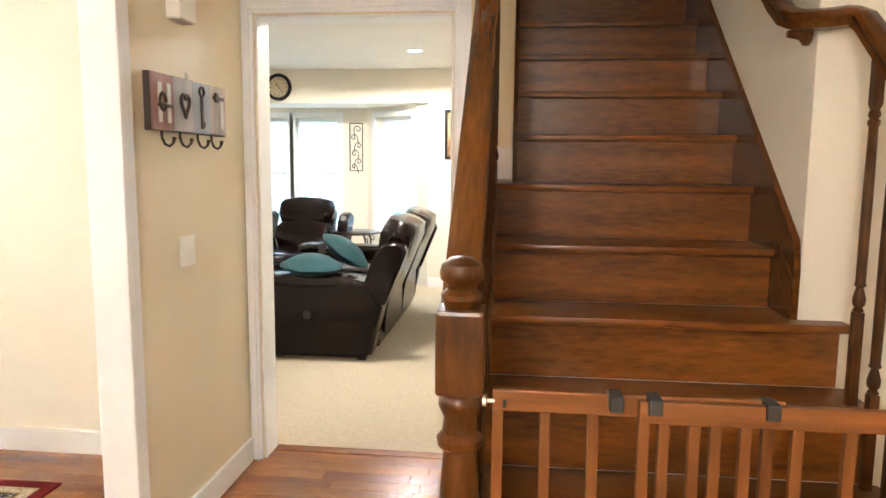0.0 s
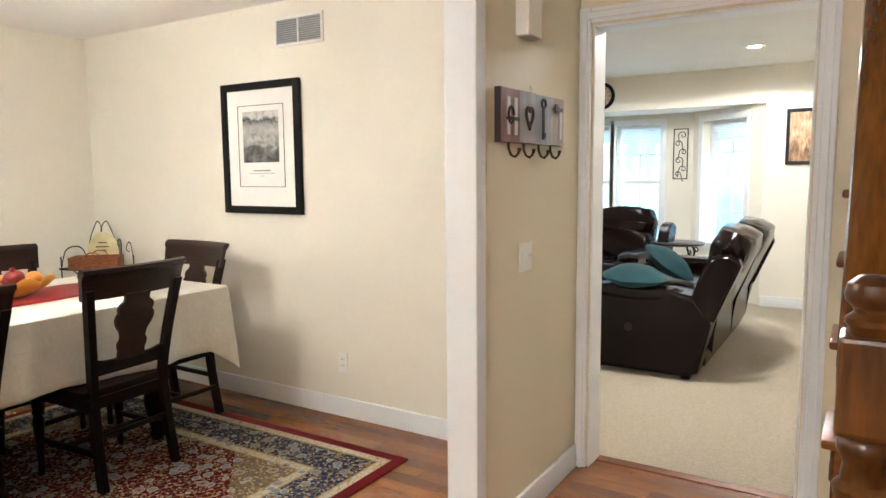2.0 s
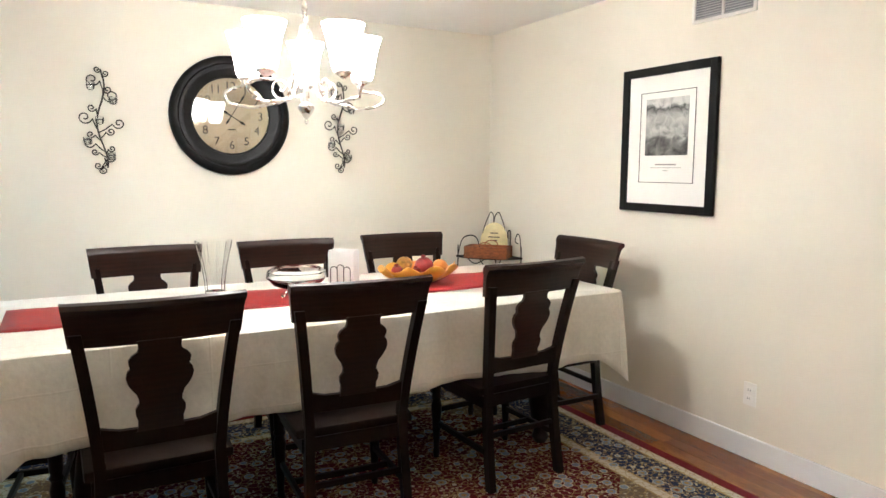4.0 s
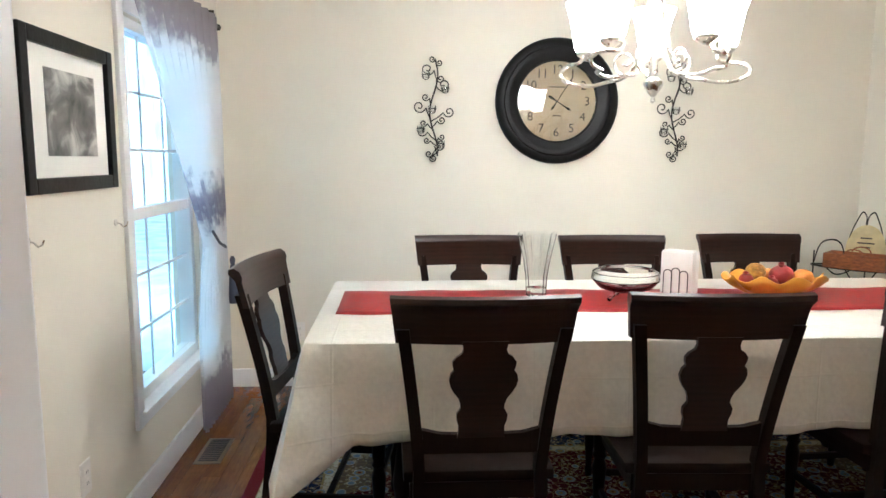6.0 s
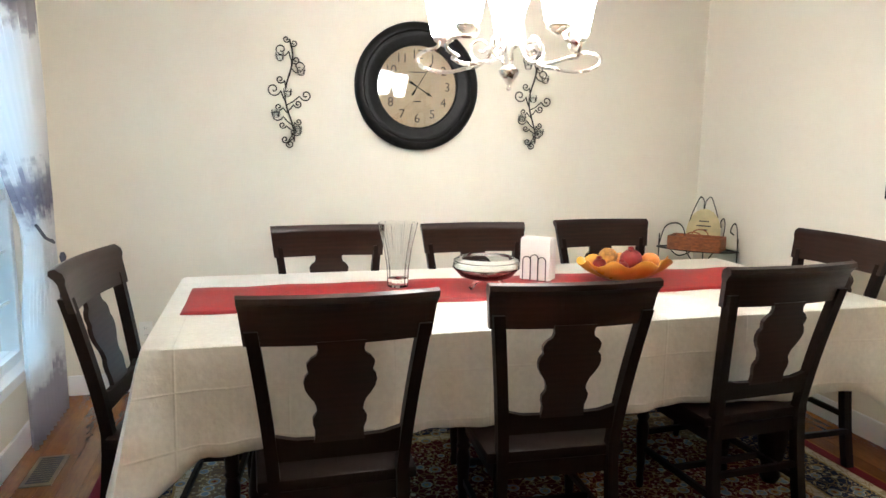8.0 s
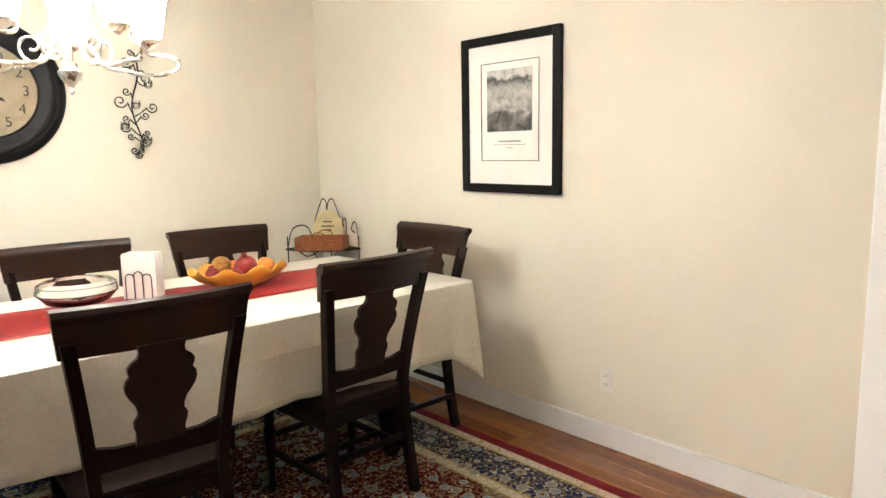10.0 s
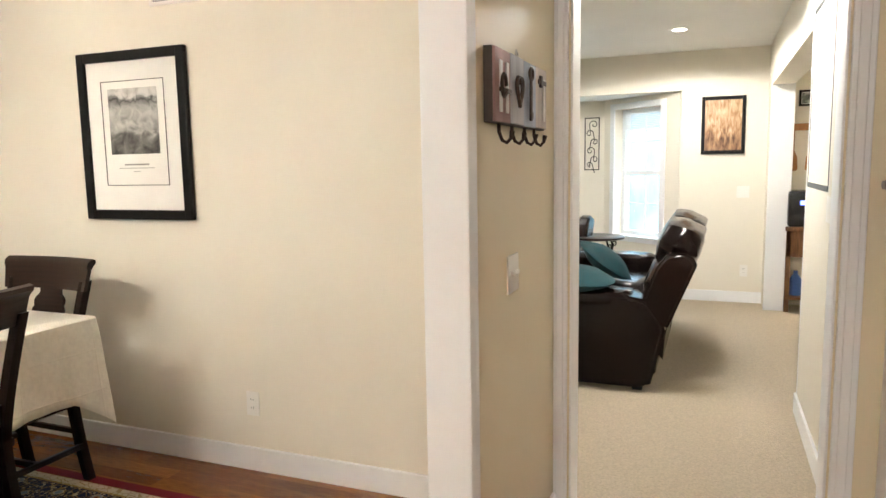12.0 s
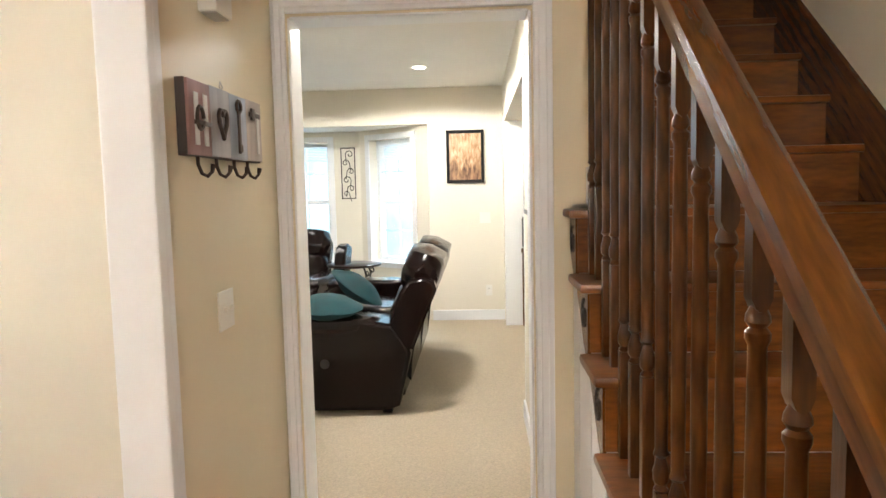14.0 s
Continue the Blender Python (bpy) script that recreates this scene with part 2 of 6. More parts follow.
cl.new(fold_sum, fold_bump.inputs["Height"])
cl.new(crease_bump.outputs["Normal"], fold_bump.inputs["Normal"])
cl.new(fold_bump.outputs["Normal"], cn["Principled BSDF"].inputs["Normal"])
RED = material("red_damask_runner", (0.27, 0.006, 0.008), 0.55, var=0.25, scale=45, bump=0.2, bscale=90)
IRON = material("dark_iron", (0.03, 0.025, 0.022), 0.45, metal=0.8, var=0.2, scale=40, bump=0.05)
BLACK = material("black_frame_paint", (0.0065, 0.006, 0.006), 0.40, var=0.2, scale=25, spec=0.16)
NICKEL = material("brushed_nickel", (0.62, 0.58, 0.52), 0.28, metal=1.0, var=0.06, scale=30, bump=0)
MATBOARD = material("mat_board", (0.85, 0.84, 0.80), 0.8, var=0.02, scale=8, bump=0)
PLASTIC = material("white_plastic", (0.82, 0.80, 0.75), 0.35, var=0.02, scale=8, bump=0)
VINYL = material("white_vinyl", (0.85, 0.87, 0.88), 0.35, var=0.02, scale=8, bump=0)
DARK = material("dark_slot", (0.02, 0.02, 0.02), 0.6, bump=0)
GLASS = glass("window_glass")
CRYSTAL = glass("crystal_glass", (0.97, 0.98, 0.98), 0.0, thin=False)
SHADE = glow("frosted_shade_lit", (1.0, 0.925, 0.80), 19)
BULB = glow("downlight_lens", (1.0, 0.96, 0.88), 12)

# ---- structure: hall, dining room, living room ----
CEIL_Z, NORTH, WEST, SOUTH, WING = 2.43, 3.455, -4.72, -0.50, -0.905
LIVE_Z = 2.50
DOOR0, DOOR1, DOORH = -0.838, 0.05, 2.075
structure("floor", FLOOR_OAK, [(-4.9, -3.0, -0.06, 4.0, 3.66, -0.012)], "glossy reddish oak strip floor of hall and dining room", "floor")
structure("carpet_floor", CARPET, [(-5.2, 3.66, -0.06, 0.6, 9.6, 0.004)], "beige cut-pile carpet of the living room", "carpet")
structure("kitchen_floor", material("kitchen_vinyl", (0.52, 0.45, 0.34), 0.4, var=0.15, scale=9), [(0.6, 3.66, -0.06, 4.0, 9.6, 0.002)], "pale kitchen floor beyond the opening", "floor")
structure("ceiling", CEIL, [(-4.9, -3.0, CEIL_Z, 4.0, 3.51, CEIL_Z + 0.1), (-5.2, 3.61, LIVE_Z, 0.30, 9.6, LIVE_Z + 0.1)], "flat white painted ceiling", "ceiling")
structure("wall_north", WALL, [(WEST, NORTH, 0, -1.005, 3.61, CEIL_Z)], "cream painted dining room wall with a framed print", "wall")
structure("wall_door", WALL_DIMMED, [(-1.005, 3.51, 0, DOOR0, 3.65, LIVE_Z), (DOOR0, 3.51, DOORH, DOOR1, 3.65, LIVE_Z), (DOOR1, 3.51, 0, 0.203, 3.65, 5.0), (0.203, 3.51, 0, 0.32, 3.65, 1.32), (0.203, 3.51, 1.362, 0.32, 3.65, 5.0)], "cream hall wall around the cased doorway, tan tone put in for dimmer light", "wall")
structure("wall_wing_north", WALL_DIMMED, [(-1.005, 2.53, 0, WING, 3.51, CEIL_Z)], "short cream wing wall with key rack between hall and dining room, toned tan for dimmer light", "wall")
structure("wall_wing_south", WALL_DIMMED, [(-1.005, -3.0, 0, WING, 0.290, CEIL_Z)], "cream wing wall on the near side of the dining opening, toned tan for dimmer light", "wall")
structure("wall_west", WALL, [(WEST - 0.14, SOUTH - 0.14, 0, WEST, NORTH + 0.14, CEIL_Z)], "cream painted wall with the big round clock", "wall")
WX0, WX1, WZ0, WZ1 = -4.19, -3.30, 0.385, 1.955
structure("wall_south", WALL, [(WEST, SOUTH - 0.14, 0, WX0, SOUTH, CEIL_Z), (WX1, SOUTH - 0.14, 0, -1.005, SOUTH, CEIL_Z), (WX0, SOUTH - 0.14, 0, WX1, SOUTH, WZ0), (WX0, SOUTH - 0.14, WZ1, WX1, SOUTH, CEIL_Z)], "cream painted dining wall with a tall window", "wall")
# the hall behind the camera
structure("wall_hall_south", WALL, [(-1.005, -3.14, 0, 4.0, -3.0, 5.0)], "plain cream wall closing the hall", "wall")
structure("wall_hall_east", WALL, [(3.0, -3.0, 0, 3.14, 2.96, 5.0)], "plain cream wall closing the hall", "wall")
structure("wall_stair_face", WALL, [(1.32, 2.89, 0, 3.14, 3.10, 5.0)], "cream hall wall beside the staircase", "wall")
structure("wall_stair_right", WALL, [(1.32, 3.10, 0, 1.46, 7.4, 5.0)], "cream wall along the right of the stairs", "wall")
structure("wall_stair_left", WALL, [(0.13, 3.65, 0, 0.32, 5.10, 5.0), (0.13, 5.10, 2.1, 0.32, 7.95, 5.0), (0.13, 7.95, 0, 0.32, 8.26, LIVE_Z)], "cream wall between stairs and living room, open towards the kitchen", "wall")
structure("wall_stair_end", WALL, [(0.19, 7.4, 2.3, 1.46, 7.54, 5.0)], "plain wall at the head of the stairs", "wall")
structure("ceiling_stair", CEIL, [(-1.2, -3.0, 5.0, 4.0, 7.6, 5.1)], "white ceiling high over the stairs", "ceiling")
# living room shell with the bay
BX0, BX1, BY, BACK = -4.16, -0.66, 8.95, 8.26
for dims in ((-5.2, BACK, 0, BX0, BACK + 0.14, LIVE_Z), (BX1, BACK, 0, 0.6, BACK + 0.14, LIVE_Z), (BX0, BACK, 2.12, BX1, BACK + 0.14, LIVE_Z)):
    structure("wall_living_back", WALL, [dims], "cream living room wall beside and over the bay", "wall")
structure("wall_kitchen_back", WALL, [(0.6, BACK, 0, 4.0, BACK + 0.14, LIVE_Z)], "cream kitchen wall beyond the opening", "wall")
structure("wall_living_west", WALL, [(-5.2, 3.61, 0, -5.06, BACK, LIVE_Z)], "plain living room side wall", "wall")
structure("wall_living_south", WALL, [(-5.2, 3.61, 0, -1.005, 3.65, LIVE_Z)], "plain living room wall behind the dining room", "wall")
structure("kitchen_shell", WALL, [(3.9, 3.1, 0, 4.0, BACK, LIVE_Z), (1.46, 3.1, 0, 3.9, 3.2, LIVE_Z), (0.32, 3.65, LIVE_Z, 4.0, BACK, LIVE_Z + 0.1)], "plain cream kitchen walls and ceiling", "wall")
# Made-up wall above the hall ceiling, stops sky light leaking into the stairwell.
structure("stair_light_block", WALL, [(0.32, 3.45, CEIL_Z + 0.1, 1.32, 3.51, 5.0)], "unseen wall added over the foot of the stairs to block sky light", "wall")

# ---- trim ----
BB = 0.115


def baseboard(dims_list):
    bm = bmesh.new()
    for x0, y0, x1, y1 in dims_list:
        box(bm, x0, y0, 0.0, x1, y1, BB, bevel=0.005)
    return tagged(part("baseboard", bm, TRIM), "white painted baseboard along the walls", "baseboard", kind="structure")


T = 0.016
baseboard([(WEST + T, NORTH - T, -1.007, NORTH - 0.001)])
baseboard([(WEST + 0.001, SOUTH + T, WEST + T, NORTH)])
baseboard([(WEST + T, SOUTH + 0.001, -1.007, SOUTH + T)])
baseboard([(WING + 0.001, 2.57, WING + T, 3.479)])
baseboard([(BX1 + 0.01, BACK - T, 0.13, BACK - 0.001)])
baseboard([(0.13 - T, 3.66, 0.129, 5.10)])
baseboard([(1.47, 2.89 - T, 2.99, 2.889)])


def casing(dims_list, label):
    bm = bmesh.new()
    for d in dims_list:
        box(bm, *d, bevel=0.006)
    return tagged(part("trim", bm, TRIM), label, "trim", kind="structure")


CW = 0.082
casing([(WING + 0.001, 3.488, 0, DOOR0 - 0.012, 3.51, DOORH + CW), (WING + 0.016, 3.480, 0, DOOR0 - 0.026, 3.488, DOORH + CW - 0.02)], "white moulded door casing")
casing([(DOOR1 + 0.012, 3.488, 0, DOOR1 + CW, 3.51, DOORH + CW), (DOOR1 + 0.03, 3.480, 0, DOOR1 + CW - 0.02, 3.488, DOORH + CW - 0.02)], "white moulded door casing")
casing([(DOOR0 - 0.012, 3.488, DOORH + 0.012, DOOR1 + 0.012, 3.51, DOORH + CW), (DOOR0 - 0.03, 3.480, DOORH + 0.03, DOOR1 + 0.03, 3.488, DOORH + CW - 0.02)], "white moulded door head casing")
casing([(DOOR0 - 0.006, 3.505, 0, DOOR0 + 0.004, 3.655, DOORH - 0.001), (DOOR1 - 0.004, 3.505, 0, DOOR1 + 0.006, 3.655, DOORH - 0.001), (DOOR0 + 0.004, 3.505, DOORH - 0.006, DOOR1 - 0.004, 3.655, DOORH + 0.004)], "white door jamb lining")
casing([(DOOR0 - CW, 3.651, 0, DOOR0 - 0.012, 3.67, DOORH + CW), (DOOR1 + 0.012, 3.651, 0, DOOR1 + CW, 3.67, DOORH + CW)], "white casing on the living room side")
casing([(-1.018, 2.495, 0, -0.892, 2.532, CEIL_Z - 0.001), (-0.906, 2.532, 0, -0.894, 2.57, CEIL_Z - 0.001), (-1.018, 2.532, 0, -1.004, 2.59, CEIL_Z - 0.001)], "white cased end of the wing wall")
casing([(-1.018, 0.288, 0, -0.892, 0.325, CEIL_Z - 0.001), (-0.906, 0.25, 0, -0.894, 0.288, CEIL_Z - 0.001), (-1.018, 0.23, 0, -1.004, 0.288, CEIL_Z - 0.001)], "white cased end of the wing wall")
casing([(0.128, 5.085, 0, 0.324, 5.11, 2.12), (0.126, 7.93, 0, 0.326, 7.955, 2.12)], "white corner trim of the kitchen opening")
structure("threshold", OAK, [(DOOR0 + 0.005, 3.60, -0.012, DOOR1 - 0.005, 3.664, 0.006)], "dark oak strip where carpet meets the oak floor", "threshold", bevel=0.003)


# ---- windows ----
def sash_window(name, w, z0, z1, m, cols=3, rows=3, depth=0.14, label="white double-hung window with thin grilles", blind=0.0):
    """Local: centred on x, glass at y = 0, room towards -y."""
    win = empty(name, m, label, "window", kind="structure")
    h, fr = z1 - z0, 0.045
    mid = z0 + h * 0.5
    bm = bmesh.new()
    for d in ((-w / 2, -0.03, z0, -w / 2 + fr, 0.05, z1), (w / 2 - fr, -0.03, z0, w / 2, 0.05, z1), (-w / 2 + fr, -0.03, z0, w / 2 - fr, 0.05, z0 + fr + 0.01), (-w / 2 + fr, -0.03, z1 - fr, w / 2 - fr, 0.05, z1)):
        box(bm, *d, bevel=0.004)
    part("window_frame", bm, VINYL, win)
    bm = bmesh.new()
    box(bm, -w / 2 + fr, -0.022, mid - 0.025, w / 2 - fr, 0.02, mid + 0.025, bevel=0.004)
    part("meeting_rail", bm, VINYL, win)
    gw = w - 2 * fr
    for lo, hi in ((z0 + fr + 0.01, mid - 0.025), (mid + 0.025, z1 - fr)):
        bm = bmesh.new()
        box(bm, -gw / 2, 0.004, lo, gw / 2, 0.008, hi)
        g = part("pane", bm, GLASS, win)
        g.visible_shadow = False
        for i in range(1, cols):
            bm = bmesh.new()
            box(bm, -gw / 2 + gw * i / cols - 0.007, -0.004, lo, -gw / 2 + gw * i / cols + 0.007, 0.002, hi)
            part("muntin", bm, VINYL, win)
        for i in range(1, rows):
            zz = lo + (hi - lo) * i / rows
            bm = bmesh.new()
            box(bm, -gw / 2, -0.005, zz - 0.007, gw / 2, 0.003, zz + 0.007)
            part("muntin", bm, VINYL, win)
    bm = bmesh.new()
    c, yw = 0.065, -depth
    for d in ((-w / 2 - c, yw - 0.018, z0 - 0.06, -w / 2, yw, z1 + c), (w / 2, yw - 0.018, z0 - 0.06, w / 2 + c, yw, z1 + c), (-w / 2, yw - 0.018, z1, w / 2, yw, z1 + c), (-w / 2, yw - 0.016, z0 - 0.06, w / 2, yw, z0 - 0.012)):
        box(bm, *d, bevel=0.004)
    part("casing", bm, TRIM, win)
    bm = bmesh.new()
    box(bm, -w / 2 - 0.03, yw - 0.035, z0 - 0.012, w / 2 + 0.03, 0.0, z0 + 0.006, bevel=0.004)
    part("window_sill", bm, TRIM, win)
    if blind:
        bm = bmesh.new()
        for i in range(9):
            zz = z1 - fr - blind + i * blind / 9
            box(bm, -gw / 2, -0.075, zz, gw / 2, -0.035, zz + blind / 9 * 0.62)
        part("blind", bm, TRIM, win, "raised white slatted blind")
    return win


SW = (WX0 + WX1) / 2
sash_window("window_1", WX1 - WX0, WZ0, WZ1, pose(SW, SOUTH - 0.055, 0, 0, 0, 180), 3, 3, 0.055)

# ---- stairs ----
NOSE = [0.0]
for k in range(1, 15):
    NOSE.append(3.33 + 0.257 * (k - 6))
STEP_Z = [0.0] + [0.2245 * k if k <= 6 else 1.347 + 0.216 * (k - 6) for k in range(1, 15)]
NOSE[1] = 1.44
stairs = empty("staircase", pose(0, 0, 0), "stained oak staircase with open left stringer", "stairs", kind="structure")
for k in range(1, 15):
    y0, z = NOSE[k], STEP_Z[k]
    y1 = (NOSE[k + 1] if k < 14 else y0 + 1.0) + 0.034
    xl = 0.165 if k <= 6 else 0.322
    xr = 1.475 if k <= 4 else 1.318
    bm = bmesh.new()
    if k == 6:
        box(bm, xl, y0, z - 0.03, xr, 3.508, z, bevel=0.011)
        box(bm, 0.322, 3.500, z - 0.03, xr, y1, z - 0.0005)
    else:
        box(bm, xl, y0, z - 0.03, xr, y1, z, bevel=0.011)
    part("tread", bm, OAK, stairs, smooth=True)
    bm = bmesh.new()
    box(bm, xl + 0.035 if k <= 6 else xl, y0 + 0.034, STEP_Z[k - 1], xr - 0.03 if k <= 4 else xr, y0 + 0.05, z - 0.03)
    part("riser", bm, OAK, stairs)
    bm = bmesh.new()
    box(bm, xl + 0.04, y0 + 0.05, 0 if k <= 6 else z - 0.6, xr - 0.035, y1 - 0.002, z - 0.031)
    part("carcass", bm, TRIM, stairs, "white painted side below the steps")
    if 2 <= k <= 6:
        e = min(NOSE[k] + 0.255, 3.505)
        bm = bmesh.new()
        q = [(y0 + 0.036, z - 0.031), (y0 + 0.036, STEP_Z[k - 1] + 0.001), (y0 + 0.06, STEP_Z[k - 1] - 0.03), (y0 + 0.12, STEP_Z[k - 1] + 0.01), (y0 + 0.19, z - 0.13), (e, z - 0.07), (e, z - 0.031)]
        prism(bm, q, -0.010, 0.002, Matrix(((0, 1, 0, 0.203), (1, 0, 0, 0), (0, 0, 1, 0), (0, 0, 0, 1))))
        br = part("bracket", bm, OAK_Y, stairs, "carved scroll bracket")
        bm = bmesh.new()
        cy, cz = y0 + 0.10, z - 0.115
        tube(bm, [(0.191, cy + (0.012 + 0.030 * a / 14) * math.cos(a * 0.55), cz + (0.012 + 0.042 * a / 14) * math.sin(a * 0.55)) for a in range(15)], 0.004, 6)
        part("scroll", bm, DARK, br)
casing([(0.252, 3.492, 1.361, 0.322, 3.509, 1.50)], "white baseboard end standing on the stair tread")
# sloping skirts against the walls
SX = Matrix(((0, 1, 0, 0), (1, 0, 0, 0), (0, 0, 1, 0), (0, 0, 0, 1)))


def skirt(x, w, y0, y1):
    bm = bmesh.new()
    line = lambda y: 1.347 + 0.84 * (y - 3.33)
    prism(bm, [(y0, line(y0) - 0.25), (y0, line(y0) + 0.10), (y0 + 0.02, line(y0) + 0.20), (y1, line(y1) + 0.185), (y1, line(y1) - 0.3)], x, x + w, SX)
    part("skirt_board", bm, OAK_Y, stairs)


skirt(1.296, 0.022, 2.885, 5.4)
skirt(0.322, 0.018, 3.515, 5.4)

RAIL = lambda y: 1.228 + 0.823 * (y - 1.66)
RAILR = lambda y: 1.90 + 0.83 * (y - 2.80)


def handrail(name, pts, label):
    bm = bmesh.new()
    prof = [(-0.030, -0.030), (-0.024, -0.012), (-0.034, 0.004), (-0.031, 0.022), (-0.014, 0.034), (0.014, 0.034), (0.031, 0.022), (0.034, 0.004), (0.024, -0.012), (0.030, -0.030)]
    P = [Vector(p) for p in pts]
    rings = []
    for i, p in enumerate(P):
        d = (P[min(i + 1, len(P) - 1)] - P[max(i - 1, 0)]).normalized()
        s = d.cross(Vector((0, 0, 1))).normalized()
        u = s.cross(d).normalized()
        rings.append([bm.verts.new(p + s * a + u * b) for a, b in prof])
    n = len(prof)
    for a, b in zip(rings, rings[1:]):
        for k in range(n):
            bm.faces.new((a[k], a[(k + 1) % n], b[(k + 1) % n], b[k]))
    bm.faces.new(rings[0])
    bm.faces.new(list(reversed(rings[-1])))
    return part(name, bm, OAK_Y, None, label, smooth=True)


balustrade = empty("balustrade", pose(0, 0, 0), "turned oak balusters with worn oak handrail", "balustrade")
rail = handrail("handrail", [(0.246, 1.55, RAIL(1.55)), (0.246, 2.2, RAIL(2.2)), (0.246, 2.9, RAIL(2.9)), (0.246, 3.50, RAIL(3.50))], "worn honey-brown oak handrail")
rail.parent = balustrade


def baluster(h):
    """Square foot, turned middle, round shaft and square head with scalloped ends; the head is cut at the rail's slope."""
    bm = bmesh.new()
    s = 0.0148
    box(bm, -s, -s, 0, s, s, 0.30, bevel=0.002)
    lathe(bm, [(0.012, 0.298), (0.017, 0.305), (0.011, 0.315), (0.018, 0.325), (0.019, 0.345), (0.012, 0.372), (0.010, 0.378), (0.018, 0.386), (0.0145, 0.395), (0.0145, 0.41), (0.0155, h * 0.6), (0.0135, h - 0.235), (0.018, h - 0.225), (0.018, h - 0.215), (0.012, h - 0.208), (0.018, h - 0.20), (0.017, h - 0.19), (0.008, h - 0.17)], 12)
    prism(bm, [(-s, h + 0.0), (-s, h - 0.165), (-s * 0.6, h - 0.18), (0, h - 0.186), (s * 0.6, h - 0.18), (s, h - 0.165), (s, h + 0.0)], -s, s)
    return bm


def baluster_row(x, ys, zfun, tread, parent):
    for y in ys:
        k = max(i for i in range(1, 15) if NOSE[i] < y)
        h = zfun(y) - 0.02 - STEP_Z[k]
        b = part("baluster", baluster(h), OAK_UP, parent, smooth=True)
        b.location = (x, y, STEP_Z[k])


baluster_row(0.246, [1.68 + 0.126 * i for i in range(14) if 1.68 + 0.126 * i < 3.34], RAIL, None, balustrade)


def newel(m, label, h=1.03):
    nw = empty("newel_post", m, label, "newel post")
    bm = bmesh.new()
    s = 0.043
    box(bm, -s, -s, 0.0, s, s, 0.34, bevel=0.004)
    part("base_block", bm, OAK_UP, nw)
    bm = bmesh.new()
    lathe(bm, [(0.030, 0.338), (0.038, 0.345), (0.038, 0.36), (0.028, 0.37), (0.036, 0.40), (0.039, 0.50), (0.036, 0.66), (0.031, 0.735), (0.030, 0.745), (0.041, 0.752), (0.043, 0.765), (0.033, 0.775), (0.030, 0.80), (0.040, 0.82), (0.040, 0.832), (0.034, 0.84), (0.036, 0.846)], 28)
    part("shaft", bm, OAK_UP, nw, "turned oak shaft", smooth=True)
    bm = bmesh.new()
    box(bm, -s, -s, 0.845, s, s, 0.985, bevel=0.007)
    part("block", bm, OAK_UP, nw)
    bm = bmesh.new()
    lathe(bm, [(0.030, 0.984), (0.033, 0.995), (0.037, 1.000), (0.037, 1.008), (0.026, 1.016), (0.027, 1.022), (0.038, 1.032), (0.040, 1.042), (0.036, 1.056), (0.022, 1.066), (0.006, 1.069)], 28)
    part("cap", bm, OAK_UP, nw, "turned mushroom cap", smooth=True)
    for piece in nw.children:
        piece.data.transform(Matrix.Diagonal((0.9, 0.9, 0.985, 1.0)))
    return nw


newel(pose(0.253, 1.53, STEP_Z[1]), "turned stained oak newel post at the foot of the stairs")
newel(pose(1.415, 1.53, STEP_Z[1] - 0.2), "turned stained oak newel post beside the stairs")
right = empty("balustrade", pose(0, 0, 0), "turned oak balusters along the open side of the lower steps", "balustrade")
rail = handrail("handrail", [(1.245, 5.2, 1.93 + 0.83 * 2.15), (1.245, 3.06, 2.00), (1.245, 2.96, 1.935), (1.25, 2.88, 1.905), (1.275, 2.84, 1.895), (1.33, 2.822, 1.895), (1.375, 2.815, 1.90), (1.40, 2.80, 1.895), (1.412, 2.765, 1.875), (1.415, 2.70, RAILR(2.70)), (1.415, 2.2, RAILR(2.2)), (1.415, 1.55, RAILR(1.55))], "oak wall rail that bends round the corner")
rail.parent = right
baluster_row(1.415, [2.68 - 0.126 * i for i in range(8)], RAILR, None, right)
bm = bmesh.new()
lathe(bm, [(0.040, 0), (0.040, 0.012), (0.02, 0.03), (0.012, 0.07)], 20, pose(1.318, 2.96, 1.875, 0, -90, 0))
part("rosette", bm, OAK, right, "round wall rosette", smooth=True)

# ---- safety gate across the stairs ----
GY, GZ = 1.53, 1.056
gate = empty("safety_gate", pose(0, 0, 0), "honey wood expandable stair gate with black clips", "safety gate")


def gate_panel(x0, x1, y, z, xs):
    bm = bmesh.new()
    box(bm, x0, y - 0.008, z - 0.036, x1, y + 0.008, z, bevel=0.003)
    part("rail", bm, PINE, gate)
    bm = bmesh.new()
    box(bm, x0, y - 0.008, z - 0.62, x1, y + 0.008, z - 0.585, bevel=0.003)
    part("rail", bm, PINE, gate)
    for x in xs:
        bm = bmesh.new()
        box(bm, x - 0.009, y - 0.007, z - 0.586, x + 0.009, y + 0.007, z - 0.035, bevel=0.002)
        part("slat", bm, PINE_UP, gate)


gate_panel(0.305, 0.762, GY + 0.01, GZ + 0.003, [0.314 + 0.0773 * i for i in range(3)] + [0.58, 0.66, 0.74])
gate_panel(0.536, 1.36, GY - 0.010, GZ, [0.545 + 0.0773 * i for i in range(11)])
for cx, zz in ((0.501, GZ + 0.003), (0.561, GZ), (0.737, GZ)):
    bm = bmesh.new()
    box(bm, cx - 0.011, GY - 0.022, zz - 0.022, cx + 0.011, GY + 0.022, zz + 0.004, bevel=0.003)
    part("clip", bm, DARK, gate, "black plastic clip")
bm = bmesh.new()
